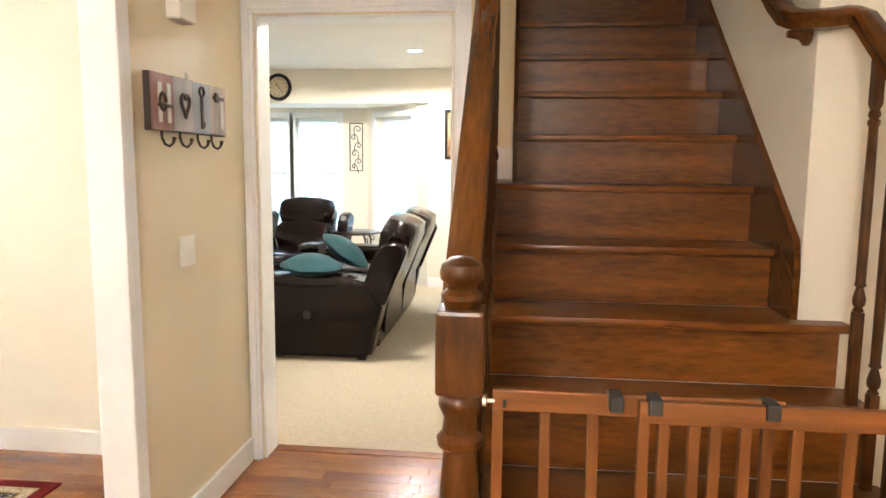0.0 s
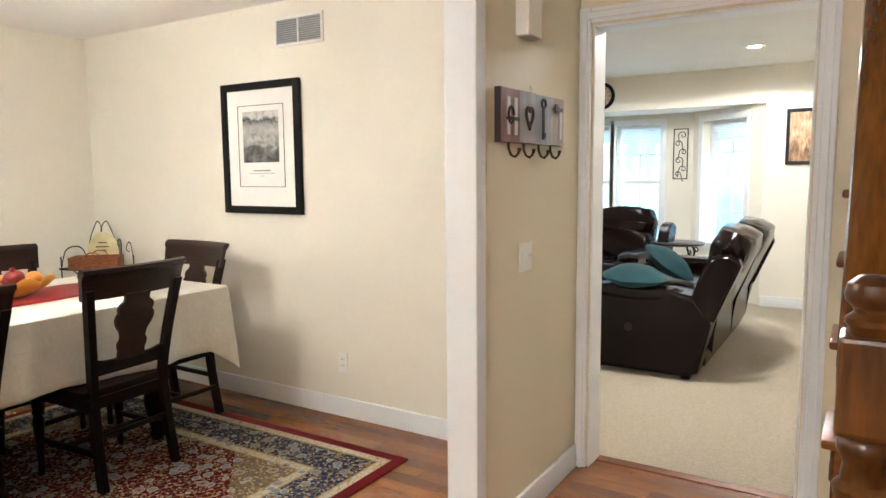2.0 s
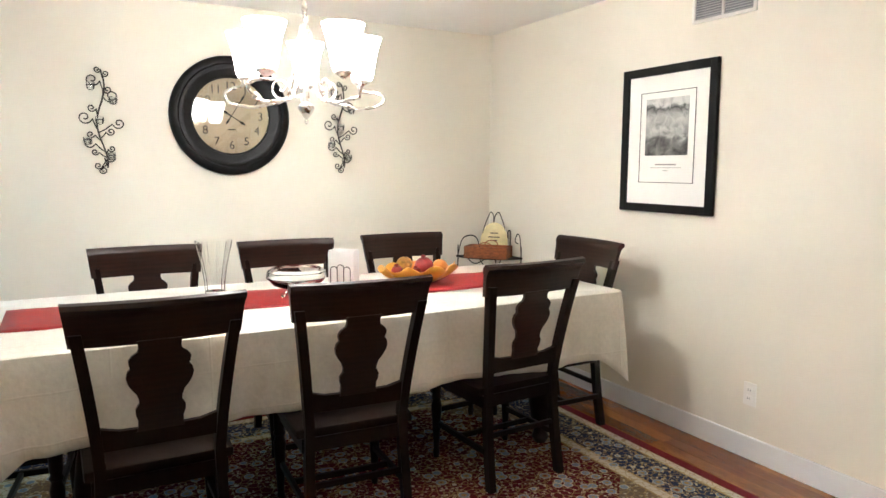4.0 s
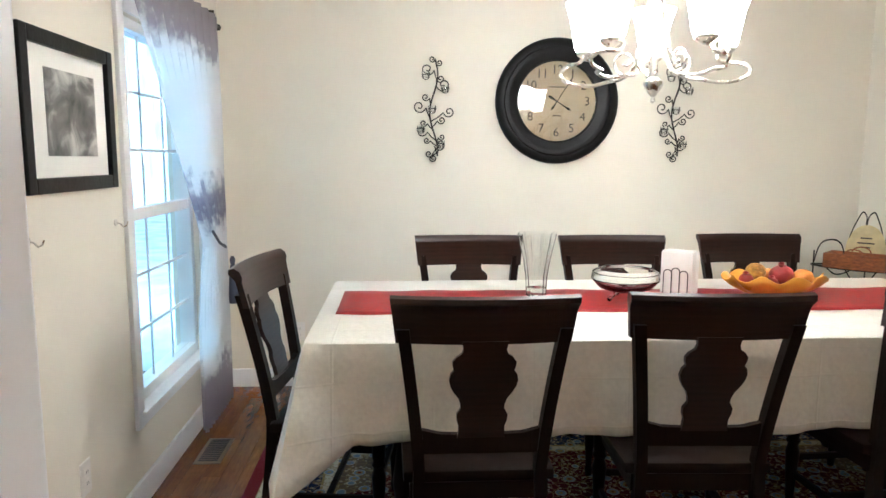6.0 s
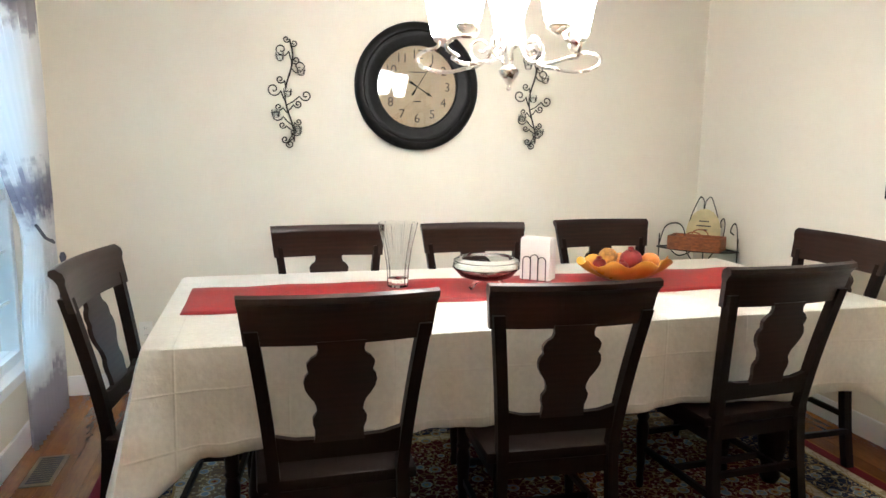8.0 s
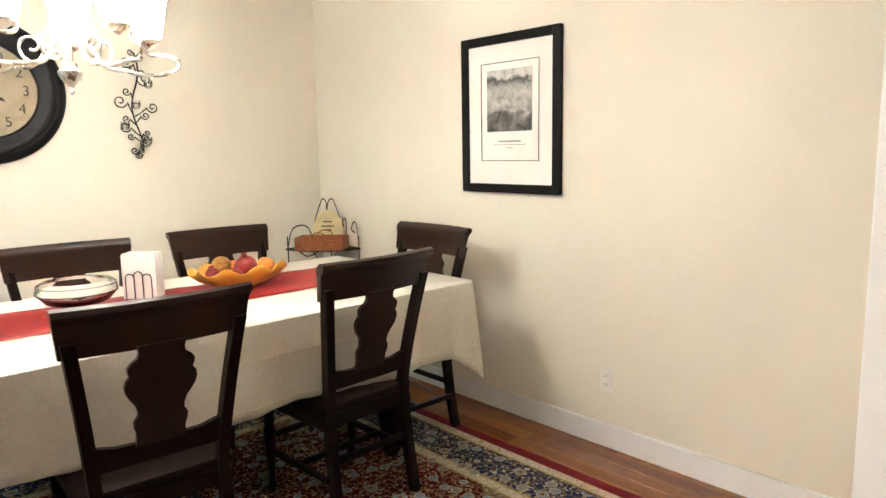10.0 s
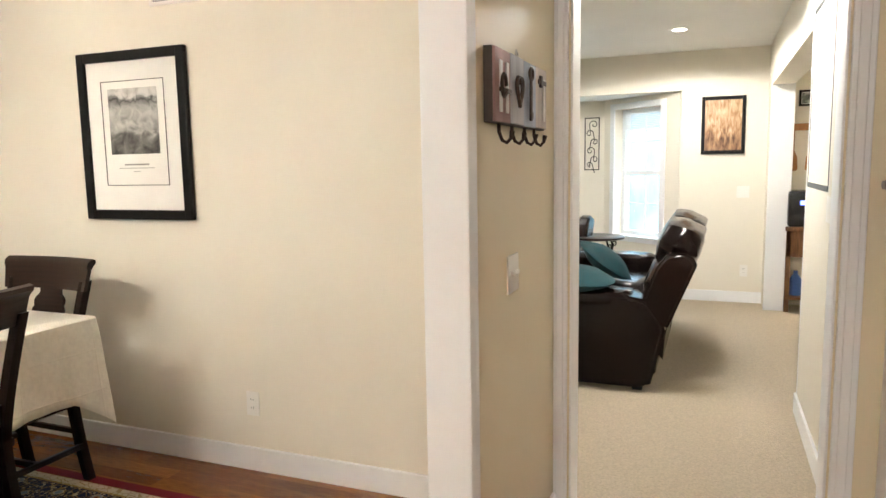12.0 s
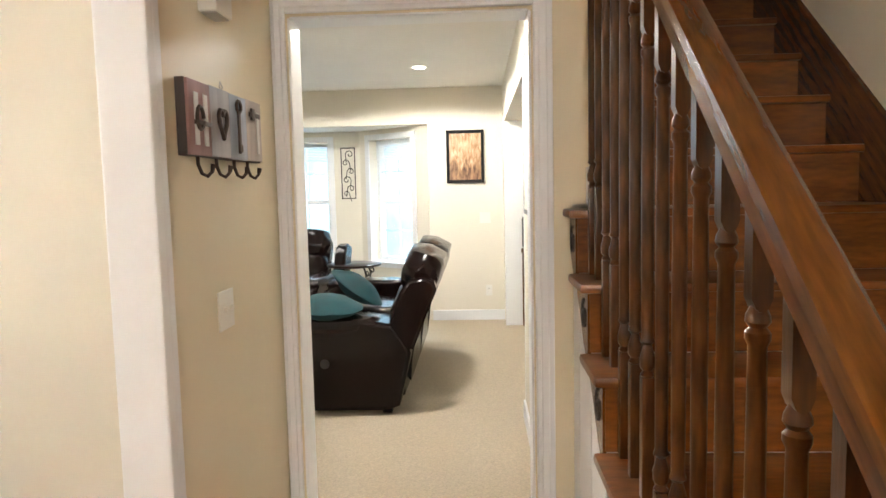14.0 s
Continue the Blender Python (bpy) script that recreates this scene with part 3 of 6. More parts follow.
box(bm, 0.322, GY - 0.001, GZ - 0.026, 0.328, GY + 0.0015, GZ - 0.012, bevel=0.001)
part("slot", bm, DARK, gate, "dark adjusting slot")
for gx, d in ((0.289, 1), (1.372, -1)):
    bm = bmesh.new()
    lathe(bm, [(0.010, 0), (0.010, 0.006), (0.004, 0.008), (0.004, 0.02)], 12, pose(gx, GY, GZ - 0.015, 0, 90 * d, 0))
    part("pressure_bolt", bm, NICKEL, gate, "shiny pressure bolt")

# ---- dining room things ----
def chair(m, label):
    """Faces local +y; the back stands at -y."""
    ch = empty("dining_chair", m, label, "chair", "chairs round the dining table")
    H, W = 1.04, 0.245
    curve = lambda x: -0.030 * (1 - (x / W) ** 2)
    lean = lambda z: -0.20 - (0.0 if z < 0.46 else 0.105 * ((z - 0.46) / 0.58) ** 1.25) - (0.05 * ((0.46 - z) / 0.46) ** 1.6 if z < 0.46 else 0)
    bm = bmesh.new()
    vs = box(bm, -0.225, -0.20, 0.43, 0.225, 0.235, 0.468, bevel=0.012)
    for v in vs:
        if v.co.z > 0.45:
            v.co.z -= 0.012 * max(0, 1 - (v.co.x / 0.2) ** 2) * max(0, 1 - ((v.co.y - 0.02) / 0.2) ** 2)
        v.co.x *= 1 + 0.10 * (v.co.y + 0.2)
    part("seat", bm, ESPRESSO, ch, smooth=True)
    bm = bmesh.new()
    box(bm, -0.205, 0.18, 0.375, 0.205, 0.205, 0.431)
    box(bm, -0.205, -0.20, 0.375, 0.205, -0.18, 0.431)
    box(bm, -0.205, -0.18, 0.375, -0.185, 0.18, 0.431)
    box(bm, 0.185, -0.18, 0.375, 0.205, 0.18, 0.431)
    part("apron", bm, ESPRESSO, ch)
    for sx in (-1, 1):
        bm = bmesh.new()
        rings = []
        for i in range(15):
            z = 0.94 * i / 14
            yy, hw = lean(z), 0.019
            xx = sx * (0.178 + 0.047 * max(0, (z - 0.46) / 0.48) ** 1.3 + (0.012 * ((0.46 - z) / 0.46) if z < 0.46 else 0))
            rings.append([bm.verts.new((xx + a * 0.017, yy + b * hw, z)) for a, b in ((-1, -1), (1, -1), (1, 1), (-1, 1))])
        for a, b in zip(rings, rings[1:]):
            for k in range(4):
                bm.faces.new((a[k], a[(k + 1) % 4], b[(k + 1) % 4], b[k]))
        bm.faces.new(rings[0])
        bm.faces.new(list(reversed(rings[-1])))
        part("back_post", bm, ESPRESSO, ch)
        bm = bmesh.new()
        lathe(bm, [(0.013, 0), (0.017, 0.03), (0.013, 0.05), (0.015, 0.08), (0.022, 0.20), (0.026, 0.27), (0.019, 0.30), (0.026, 0.315), (0.020, 0.33), (0.024, 0.345), (0.024, 0.43)], 14, pose(sx * 0.205, 0.19, 0))
        part("leg", bm, ESPRESSO, ch, smooth=True)
        bm = bmesh.new()
        box(bm, sx * 0.20 - 0.009, -0.215, 0.165, sx * 0.20 + 0.009, 0.185, 0.19, bevel=0.003)
        part("stretcher", bm, ESPRESSO, ch)
    for yy, zz in ((0.0, 0.175), (0.19, 0.245), (-0.215, 0.245)):
        bm = bmesh.new()
        box(bm, -0.195, yy - 0.009, zz - 0.012, 0.195, yy + 0.009, zz + 0.012, bevel=0.003)
        part("stretcher", bm, ESPRESSO, ch)
    # crest rail, bowed and rolled over at the top
    bm = bmesh.new()
    N = 14
    prof = [(0.010, 0.895), (0.010, 0.99), (0.016, 1.005), (0.014, 1.025), (-0.004, 1.040), (-0.024, 1.034), (-0.030, 1.018), (-0.018, 1.004), (-0.012, 0.99), (-0.012, 0.895)]
    rings = []
    for i in range(N + 1):
        x = -W + 2 * W * i / N
        rings.append([bm.verts.new((x * (1 + 0.06 * (z - 0.895) / 0.14), lean(z) + curve(x) + 0.014 + d, z)) for d, z in prof])
    n = len(prof)
    for a, b in zip(rings, rings[1:]):
        for k in range(n):
            bm.faces.new((a[k], a[(k + 1) % n], b[(k + 1) % n], b[k]))
    bm.faces.new(rings[0])
    bm.faces.new(list(reversed(rings[-1])))
    part("crest_rail", bm, MAHOG, ch, "polished bowed crest rail", smooth=True)
    bm = bmesh.new()
    prism(bm, [(-0.18, 0.535), (0.18, 0.535), (0.188, 0.615), (0.12, 0.597), (0.0, 0.592), (-0.12, 0.597), (-0.188, 0.615)], lean(0.57) - 0.011, lean(0.57) + 0.011)
    part("lower_rail", bm, ESPRESSO, ch)
    # scalloped vase splat
    half = [(0.585, 0.070), (0.60, 0.067), (0.625, 0.066), (0.645, 0.072), (0.665, 0.073), (0.685, 0.062), (0.70, 0.063), (0.72, 0.069), (0.74, 0.083), (0.76, 0.093), (0.78, 0.097), (0.80, 0.093), (0.812, 0.084), (0.825, 0.088), (0.84, 0.089), (0.855, 0.079), (0.866, 0.064), (0.88, 0.060), (0.905, 0.064)]
    bm = bmesh.new()
    rows = []
    for z, w in half:
        yy = lean(z) - 0.022 * max(0, (z - 0.54) / 0.36)
        rows.append([bm.verts.new((sx * w, yy + d, z)) for sx, d in ((-1, -0.008), (1, -0.008), (1, 0.008), (-1, 0.008))])
    for a, b in zip(rows, rows[1:]):
        for k in range(4):
            bm.faces.new((a[k], a[(k + 1) % 4], b[(k + 1) % 4], b[k]))
    bm.faces.new(rows[0])
    bm.faces.new(list(reversed(rows[-1])))
    part("splat", bm, MAHOG, ch, "scalloped vase-shaped splat")
    for piece in ch.children:
        piece.data.transform(Matrix.Diagonal((1.03, 1.0, 0.983, 1.0)))
    return ch


TX0, TX1, TY0, TY1, TZ = -3.86, -2.755, 0.245, 3.0, 0.803
first = chair(pose(-2.73, 0.79, 0.008, 0, 0, 90), "dark wooden dining chair with scalloped splat at the table")
for x, y, a in ((-2.745, 1.49, 87), (-2.86, 2.31, 93), (-3.61, 0.89, -90), (-3.60, 1.60, -91), (-3.65, 2.33, -91)):
    copy_thing(first, pose(x, y, 0.008, 0, 0, a))
tagged(copy_thing(first, pose(-3.18, 2.85, 0.008, 0, 0, 180)), "dark wooden dining chair at the end by the framed print")
tagged(copy_thing(first, pose(-3.14, 0.31, 0.008, 0, 0, -7)), "dark wooden dining chair turned beside the window")

table = empty("dining_table", pose(0, 0, 0.008), "long dark wooden dining table under a tablecloth", "table")
bm = bmesh.new()
box(bm, TX0 + 0.02, TY0 + 0.02, TZ - 0.045, TX1 - 0.02, TY1 - 0.02, TZ - 0.016, bevel=0.006)
part("tabletop", bm, ESPRESSO, table)
bm = bmesh.new()
box(bm, TX0 + 0.14, TY0 + 0.25, TZ - 0.13, TX1 - 0.14, TY1 - 0.25, TZ - 0.046)
part("apron", bm, ESPRESSO, table)
for lx in (TX0 + 0.2, TX1 - 0.2):
    for ly in (TY0 + 0.34, TY1 - 0.34):
        bm = bmesh.new()
        lathe(bm, [(0.03, 0), (0.045, 0.03), (0.035, 0.06), (0.05, 0.12), (0.065, 0.22), (0.05, 0.34), (0.038, 0.40), (0.055, 0.43), (0.05, 0.46), (0.05, TZ - 0.13)], 18, pose(lx, ly, 0))
        part("leg", bm, ESPRESSO, table, smooth=True)

# cloth: top sheet and a hanging skirt with soft folds
random.seed(4)
bm = bmesh.new()


def rim(u):
    """Point and outward way on the table's rim, u from 0 to 1 round."""
    L, Wd = TY1 - TY0, TX1 - TX0
    s = (u % 1.0) * 2 * (L + Wd)
    if s < L:
        return (TX1, TY0 + s, 1, 0, min(s, L - s))
    s -= L
    if s < Wd:
        return (TX1 - s, TY1, 0, 1, min(s, Wd - s))
    s -= Wd
    if s < L:
        return (TX0, TY1 - s, -1, 0, min(s, L - s))
    s -= L
    return (TX0 + s, TY0, 0, -1, min(s, Wd - s))


M = 360
levels = [0, 0.012, 0.04, 0.10, 0.17, 0.24, 0.30, 0.335]
rings = []
for j, d in enumerate(levels):
    ring = []
    for i in range(M):
        x, y, ox, oy, c = rim(i / M)
        corner = max(0, 1 - c / 0.16)
        cx, cy = (TX1 if x > (TX0 + TX1) / 2 else TX0), (TY1 if y > (TY0 + TY1) / 2 else TY0)
        dx, dy = (1 if cx == TX1 else -1), (1 if cy == TY1 else -1)
        if corner > 0:
            ox, oy = ox * (1 - corner * 0.5) + dx * corner * 0.5, oy * (1 - corner * 0.5) + dy * corner * 0.5
        t = d / 0.335
        fold = 0.012 * math.sin(i * 0.21 + 1.3 * math.sin(i * 0.05)) + 0.010 * math.sin(i * 0.47 + 2 + 2.2 * math.sin(i * 0.031)) + 0.004 * math.sin(i * 1.13 + 3 * t)
        out = (0.012 if j else 0) + t * (0.010 + fold + (0.15 if cy == TY0 and cx == TX1 else 0.035) * corner ** 1.4)
        drop = d * (1 + 0.45 * corner ** 1.2) + (0.008 * math.sin(i * 0.13) if j == 7 else 0)
        if j == 1:
            drop, out = 0.006, 0.009
        ring.append(bm.verts.new((x + ox * out, y + oy * out, TZ + 0.010 - drop)))
    rings.append(ring)
for a, b in zip(rings, rings[1:]):
    for i in range(M):
        bm.faces.new((a[i], a[(i + 1) % M], b[(i + 1) % M], b[i]))
bm.faces.new(list(reversed(rings[0])))
cloth = part("tablecloth", bm, CLOTH, None, smooth=True)
sol = cloth.modifiers.new("thickness", "SOLIDIFY")
sol.thickness = 0.0015
tagged(cloth, "ivory damask tablecloth with hanging creased folds over the table", "tablecloth")
bm = bmesh.new()
rows = []
for i in range(61):
    y = TY0 + 0.06 + (TY1 - TY0 - 0.13) * i / 60
    w = 0.005 * math.sin(i * 0.5)
    rows.append([bm.verts.new((-3.59 + w + 0.455 * k / 8, y, TZ + 0.0135 + 0.0015 * math.sin(i * 0.9 + k))) for k in range(9)])
for a, b in zip(rows, rows[1:]):
    for k in range(8):
        bm.faces.new((a[k], a[k + 1], b[k + 1], b[k]))
run = part("table_runner", bm, RED, None, smooth=True)
run.modifiers.new("thickness", "SOLIDIFY").thickness = 0.002
tagged(run, "deep red damask table runner along the tablecloth", "table runner")

# ---- outside ----
def distance_backdrop(name, x0, x1, y, z1, label, strength):
    mt = bpy.data.materials.new(name)
    mt.use_nodes = True
    n, ln = mt.node_tree.nodes, mt.node_tree.links
    tc, ns, rp = n.new("ShaderNodeTexCoord"), n.new("ShaderNodeTexNoise"), n.new("ShaderNodeValToRGB")
    mp = n.new("ShaderNodeMapping")
    mp.inputs["Scale"].default_value = (1.2, 1, 0.45)
    ns.inputs["Scale"].default_value, ns.inputs["Detail"].default_value = 1.6, 7
    ln.new(tc.outputs["Object"], mp.inputs["Vector"])
    ln.new(mp.outputs["Vector"], ns.inputs["Vector"])
    ln.new(ns.outputs["Fac"], rp.inputs["Fac"])
    # Overbright outdoor light is put into these pale blue emission colours.
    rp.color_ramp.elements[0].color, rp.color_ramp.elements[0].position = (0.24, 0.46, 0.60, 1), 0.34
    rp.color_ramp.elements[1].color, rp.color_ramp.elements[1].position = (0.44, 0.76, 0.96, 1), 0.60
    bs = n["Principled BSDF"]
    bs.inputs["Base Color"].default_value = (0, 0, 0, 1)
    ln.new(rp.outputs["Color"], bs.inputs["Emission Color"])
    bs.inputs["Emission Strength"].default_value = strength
    bm = bmesh.new()
    box(bm, x0, y, -0.5, x1, y + 0.05, z1)
    return tagged(part(name, bm, mt), label, "backdrop", kind="structure")


distance_backdrop("backdrop_north", -30, 14, 14.5, 12, "glowing backdrop of winter trees and fence beyond the bay, pale daylight painted in", 1.05)
distance_backdrop("backdrop_south", -50, 10, -7.5, 14, "glowing backdrop of the garden beyond the dining window, pale daylight painted in", 1.4)
# The lawn's bluish white colour stands in for strong daylight on it.
structure("ground", material("daylight_paled_lawn", (0.55, 0.60, 0.62), 0.9, var=0.3, scale=2), [(-60, -60, -0.30, 60, 60, -0.10)], "lawn round the house, coloured pale for bright daylight", "ground")

# ---- bay of the living room ----
def bay_panel(name, p0, p1, wins, z0, z1):
    """Inner line p0 to p1, room on the left of that way; wins: (centre along, width)."""
    a = math.degrees(math.atan2(p1[1] - p0[1], p1[0] - p0[0]))
    L = math.dist(p0, p1)
    m = pose(p0[0], p0[1], 0, 0, 0, a)
    xs = [0.0]
    bm = bmesh.new()
    for c, w in wins:
        box(bm, xs[-1], 0, 0, c - w / 2, 0.14, 2.12, m=m)
        box(bm, c - w / 2, 0, 0, c + w / 2, 0.14, z0, m=m)
        box(bm, c - w / 2, 0, z1, c + w / 2, 0.14, 2.12, m=m)
        xs.append(c + w / 2)
    box(bm, xs[-1], 0, 0, L, 0.14, 2.12, m=m)
    tagged(part(name, bm, WALL), "cream bay wall with white windows", "wall", kind="structure")
    return [m @ pose(c, 0.14, 0) for c, w in wins]


z0, z1 = 0.60, 2.00
wi = 2
for nm, p0, p1, wins in (("wall_bay_right", (-1.52, 8.95), (-0.67, 8.29), [(0.50, 0.66)]), ("wall_bay_back", (-3.30, 8.95), (-1.52, 8.95), [(0.49, 0.58), (1.12, 0.58)]), ("wall_bay_left", (-4.15, 8.29), (-3.30, 8.95), [(0.56, 0.66)])):
    for (c, w), m in zip(wins, bay_panel(nm, p0, p1, wins, z0, z1)):
        sash_window("window_%d" % wi, w, z0, z1, m, 2, 2, 0.14, "white double-hung bay window with raised blind", blind=0.17)
        wi += 1
structure("bay_ceiling", CEIL, [(BX0, BACK + 0.14, 2.12, BX1, 9.2, 2.2)], "low white ceiling of the bay", "ceiling")


# ---- wall things ----
def framed(name, w, h, fw, mat, m, label, category="picture", image=None, inset=None, border=0.0, fmat=None):
    """Hangs on local y = 0, room towards -y, centred on x and z."""
    ob = empty(name, m, label, category)
    bm = bmesh.new()
    for d in ((-w / 2, -0.028, -h / 2, -w / 2 + fw, 0, h / 2), (w / 2 - fw, -0.028, -h / 2, w / 2, 0, h / 2), (-w / 2 + fw, -0.028, -h / 2, w / 2 - fw, 0, -h / 2 + fw), (-w / 2 + fw, -0.028, h / 2 - fw, w / 2 - fw, 0, h / 2)):
        box(bm, *d, bevel=0.005)
    part("frame", bm, fmat or BLACK, ob)
    bm = bmesh.new()
    box(bm, -w / 2 + fw * 0.8, -0.012, -h / 2 + fw * 0.8, w / 2 - fw * 0.8, -0.002, h / 2 - fw * 0.8)
    part("mat_board", bm, mat, ob)
    if border:
        bx0, bz0, bx1, bz1 = border
        t = 0.003
        bm = bmesh.new()
        for d in ((bx0, bz0, bx1, bz0 + t), (bx0, bz1 - t, bx1, bz1), (bx0, bz0, bx0 + t, bz1), (bx1 - t, bz0, bx1, bz1)):
            box(bm, d[0], -0.0145, d[1], d[2], -0.0115, d[3])
        part("mat_bevel", bm, BLACK, ob)
    if inset:
        ix0, iz0, ix1, iz1 = inset
        bm = bmesh.new()
        box(bm, ix0, -0.0145, iz0, ix1, -0.0117, iz1)
        part("print", bm, image, ob)
    return ob


def print_image(name, stops, scale, stretch, contrast=1.0, horizon=None):
    """A monochrome or sepia print: soft noise shapes over a fade of height."""
    mt = bpy.data.materials.new(name)
    mt.use_nodes = True
    n, ln = mt.node_tree.nodes, mt.node_tree.links
    tc, mp, ns = n.new("ShaderNodeTexCoord"), n.new("ShaderNodeMapping"), n.new("ShaderNodeTexNoise")
    mp.inputs["Scale"].default_value = stretch
    ns.inputs["Scale"].default_value, ns.inputs["Detail"].default_value, ns.inputs["Distortion"].default_value = scale, 6, 0.6
    ln.new(tc.outputs["Generated"], mp.inputs["Vector"])
    ln.new(mp.outputs["Vector"], ns.inputs["Vector"])
    sp, ad, ml = n.new("ShaderNodeSeparateXYZ"), n.new("ShaderNodeMath"), n.new("ShaderNodeMath")
    ln.new(tc.outputs["Generated"], sp.inputs[0])
    fac = ns.outputs["Fac"]
    if horizon:
        rp2 = n.new("ShaderNodeValToRGB")
        e = rp2.color_ramp.elements
        e[0].position, e[0].color = 0.0, (0.25, 0.25, 0.25, 1)
        e[1].position, e[1].color = 1.0, (0.75, 0.75, 0.75, 1)
        for p, v in horizon:
            k = e.new(p)
            k.color = (v, v, v, 1)
        ml.operation, ml.inputs[1].default_value, ml.inputs[2].default_value = "MULTIPLY_ADD", 0.42, -0.21
        ln.new(ns.outputs["Fac"], ml.inputs[0])
        ln.new(ml.outputs[0], ad.inputs[0])
        ln.new(sp.outputs["Z"], ad.inputs[1])
        ln.new(ad.outputs[0], rp2.inputs["Fac"])
        mx = n.new("ShaderNodeMix")
        mx.inputs["Factor"].default_value = contrast
        ln.new(rp2.outputs["Color"], mx.inputs["A"])
        ln.new(ns.outputs["Fac"], mx.inputs["B"])
        fac = mx.outputs["Result"]
    rp = n.new("ShaderNodeValToRGB")
    e = rp.color_ramp.elements
    e[0].position, e[0].color = stops[0][0], (*stops[0][1], 1)
    e[1].position, e[1].color = stops[-1][0], (*stops[-1][1], 1)
    for p, c in stops[1:-1]:
        e.new(p).color = (*c, 1)
    ln.new(fac, rp.inputs["Fac"])
    ln.new(rp.outputs["Color"], n["Principled BSDF"].inputs["Base Color"])
    n["Principled BSDF"].inputs["Roughness"].default_value = 0.35
    return mt


LAKE = print_image("lake_photograph", [(0.30, (0.02, 0.02, 0.02)), (0.5, (0.25, 0.25, 0.24)), (0.68, (0.62, 0.61, 0.58))], 5.5, (1, 1, 1.1), 0.36, [(0.28, 0.35), (0.36, 0.55), (0.70, 0.62), (0.76, 0.45), (0.80, 0.25), (0.86, 0.5), (0.9, 0.68)])
FLOWER = print_image("flower_photograph", [(0.3, (0.03, 0.03, 0.03)), (0.5, (0.16, 0.16, 0.15)), (0.7, (0.55, 0.54, 0.5))], 2.8, (1.2, 1, 1), 1.0)
STREET = print_image("sepia_street_print", [(0.28, (0.07, 0.025, 0.01)), (0.5, (0.40, 0.22, 0.10)), (0.7, (0.72, 0.55, 0.36))], 4.0, (3, 1, 1.2), 0.6, [(0.2, 0.2), (0.35, 0.45), (0.5, 0.6)])
POSTER = print_image("pale_map_print", [(0.3, (0.42, 0.38, 0.30)), (0.7, (0.66, 0.62, 0.52))], 3.0, (1, 1, 1), 1.0)

NF = pose(-2.914, NORTH - 0.001, 1.584)
pic = framed("framed_print", 0.66, 0.798, 0.046, MATBOARD, NF, "black-framed black and white lake photograph print with white mat", "picture", LAKE, (-0.152, -0.085, 0.150, 0.225), (-0.195, -0.235, 0.195, 0.262))
for k, (zz, w) in enumerate(((-0.135, 0.075), (-0.152, 0.11), (-0.168, 0.02))):
    bm = bmesh.new()
    box(bm, -w, -0.0135, zz - (0.004 if k == 0 else 0.0015), w, -0.0119, zz + (0.004 if k == 0 else 0.0015))
    part("caption_bar", bm, material("caption_ink", (0.35, 0.34, 0.32), 0.7, bump=0), pic)
framed("framed_print", 0.605, 0.475, 0.046, MATBOARD, pose(-2.84, SOUTH + 0.001, 1.534, 0, 0, 180), "black-framed dark flower photograph in a wide white mat by the window", "picture", FLOWER, (-0.153, -0.127, 0.174, 0.133))
framed("framed_print", 0.40, 0.56, 0.032, BLACK, pose(-0.27, BACK - 0.001, 1.765), "sepia street scene in a black frame on the living room wall", "picture", STREET, (-0.168, -0.245, 0.168, 0.245))
framed("framed_print", 0.74, 0.92, 0.03, MATBOARD, pose(0.129, 4.70, 1.73, 0, 0, 90), "large dark-framed pale print by the kitchen opening", "picture", POSTER, (-0.30, -0.40, 0.30, 0.40))
framed("framed_print", 0.17, 0.15, 0.02, MATBOARD, pose(0.47, BACK - 0.001, 1.99), "small black-framed picture over the paddles", "picture", FLOWER, (-0.06, -0.05, 0.06, 0.05))


def plate(m, kind):
    label = {"outlet": "white duplex wall outlet", "switch": "white double toggle light switch"}[kind]
    ob = empty("wall_outlet" if kind == "outlet" else "light_switch", m, label, kind)
    w = 0.035 if kind == "outlet" else 0.058
    bm = bmesh.new()
    box(bm, -w, -0.006, -0.058, w, 0, 0.058, bevel=0.002)
    part("cover_plate", bm, PLASTIC, ob)
    if kind == "outlet":
        for zz in (-0.02, 0.02):
            bm = bmesh.new()
            box(bm, -0.017, -0.009, zz - 0.014, 0.017, -0.006, zz + 0.014, bevel=0.001)
            sk = part("socket", bm, PLASTIC, ob)
            bm = bmesh.new()
            for xx in (-0.006, 0.006):
                box(bm, xx - 0.001, -0.0097, zz - 0.004, xx + 0.001, -0.0089, zz + 0.006)
            part("slots", bm, DARK, sk)
    else:
        for xx in (-0.023, 0.023):
            bm = bmesh.new()
            box(bm, xx - 0.005, -0.018, -0.004, xx + 0.005, -0.006, 0.010, bevel=0.001)
            part("toggle", bm, PLASTIC, ob)


plate(pose(-2.317, NORTH, 0.326), "outlet")
plate(pose(WEST, -0.07, 0.345, 0, 0, 90), "outlet")
plate(pose(-2.80, SOUTH, 0.345, 0, 0, 180), "outlet")
plate(pose(WING, 2.916, 1.088, 0, 0, 90), "switch")
plate(pose(-0.04, BACK, 0.325), "outlet")
plate(pose(-0.07, BACK, 1.11), "switch")
plate(pose(0.129, 4.30, 1.20, 0, 0, 90), "switch")

vent = empty("air_vent", pose(-2.586, NORTH, 2.253), "white wall return-air vent with two louvred panels", "vent")
bm = bmesh.new()
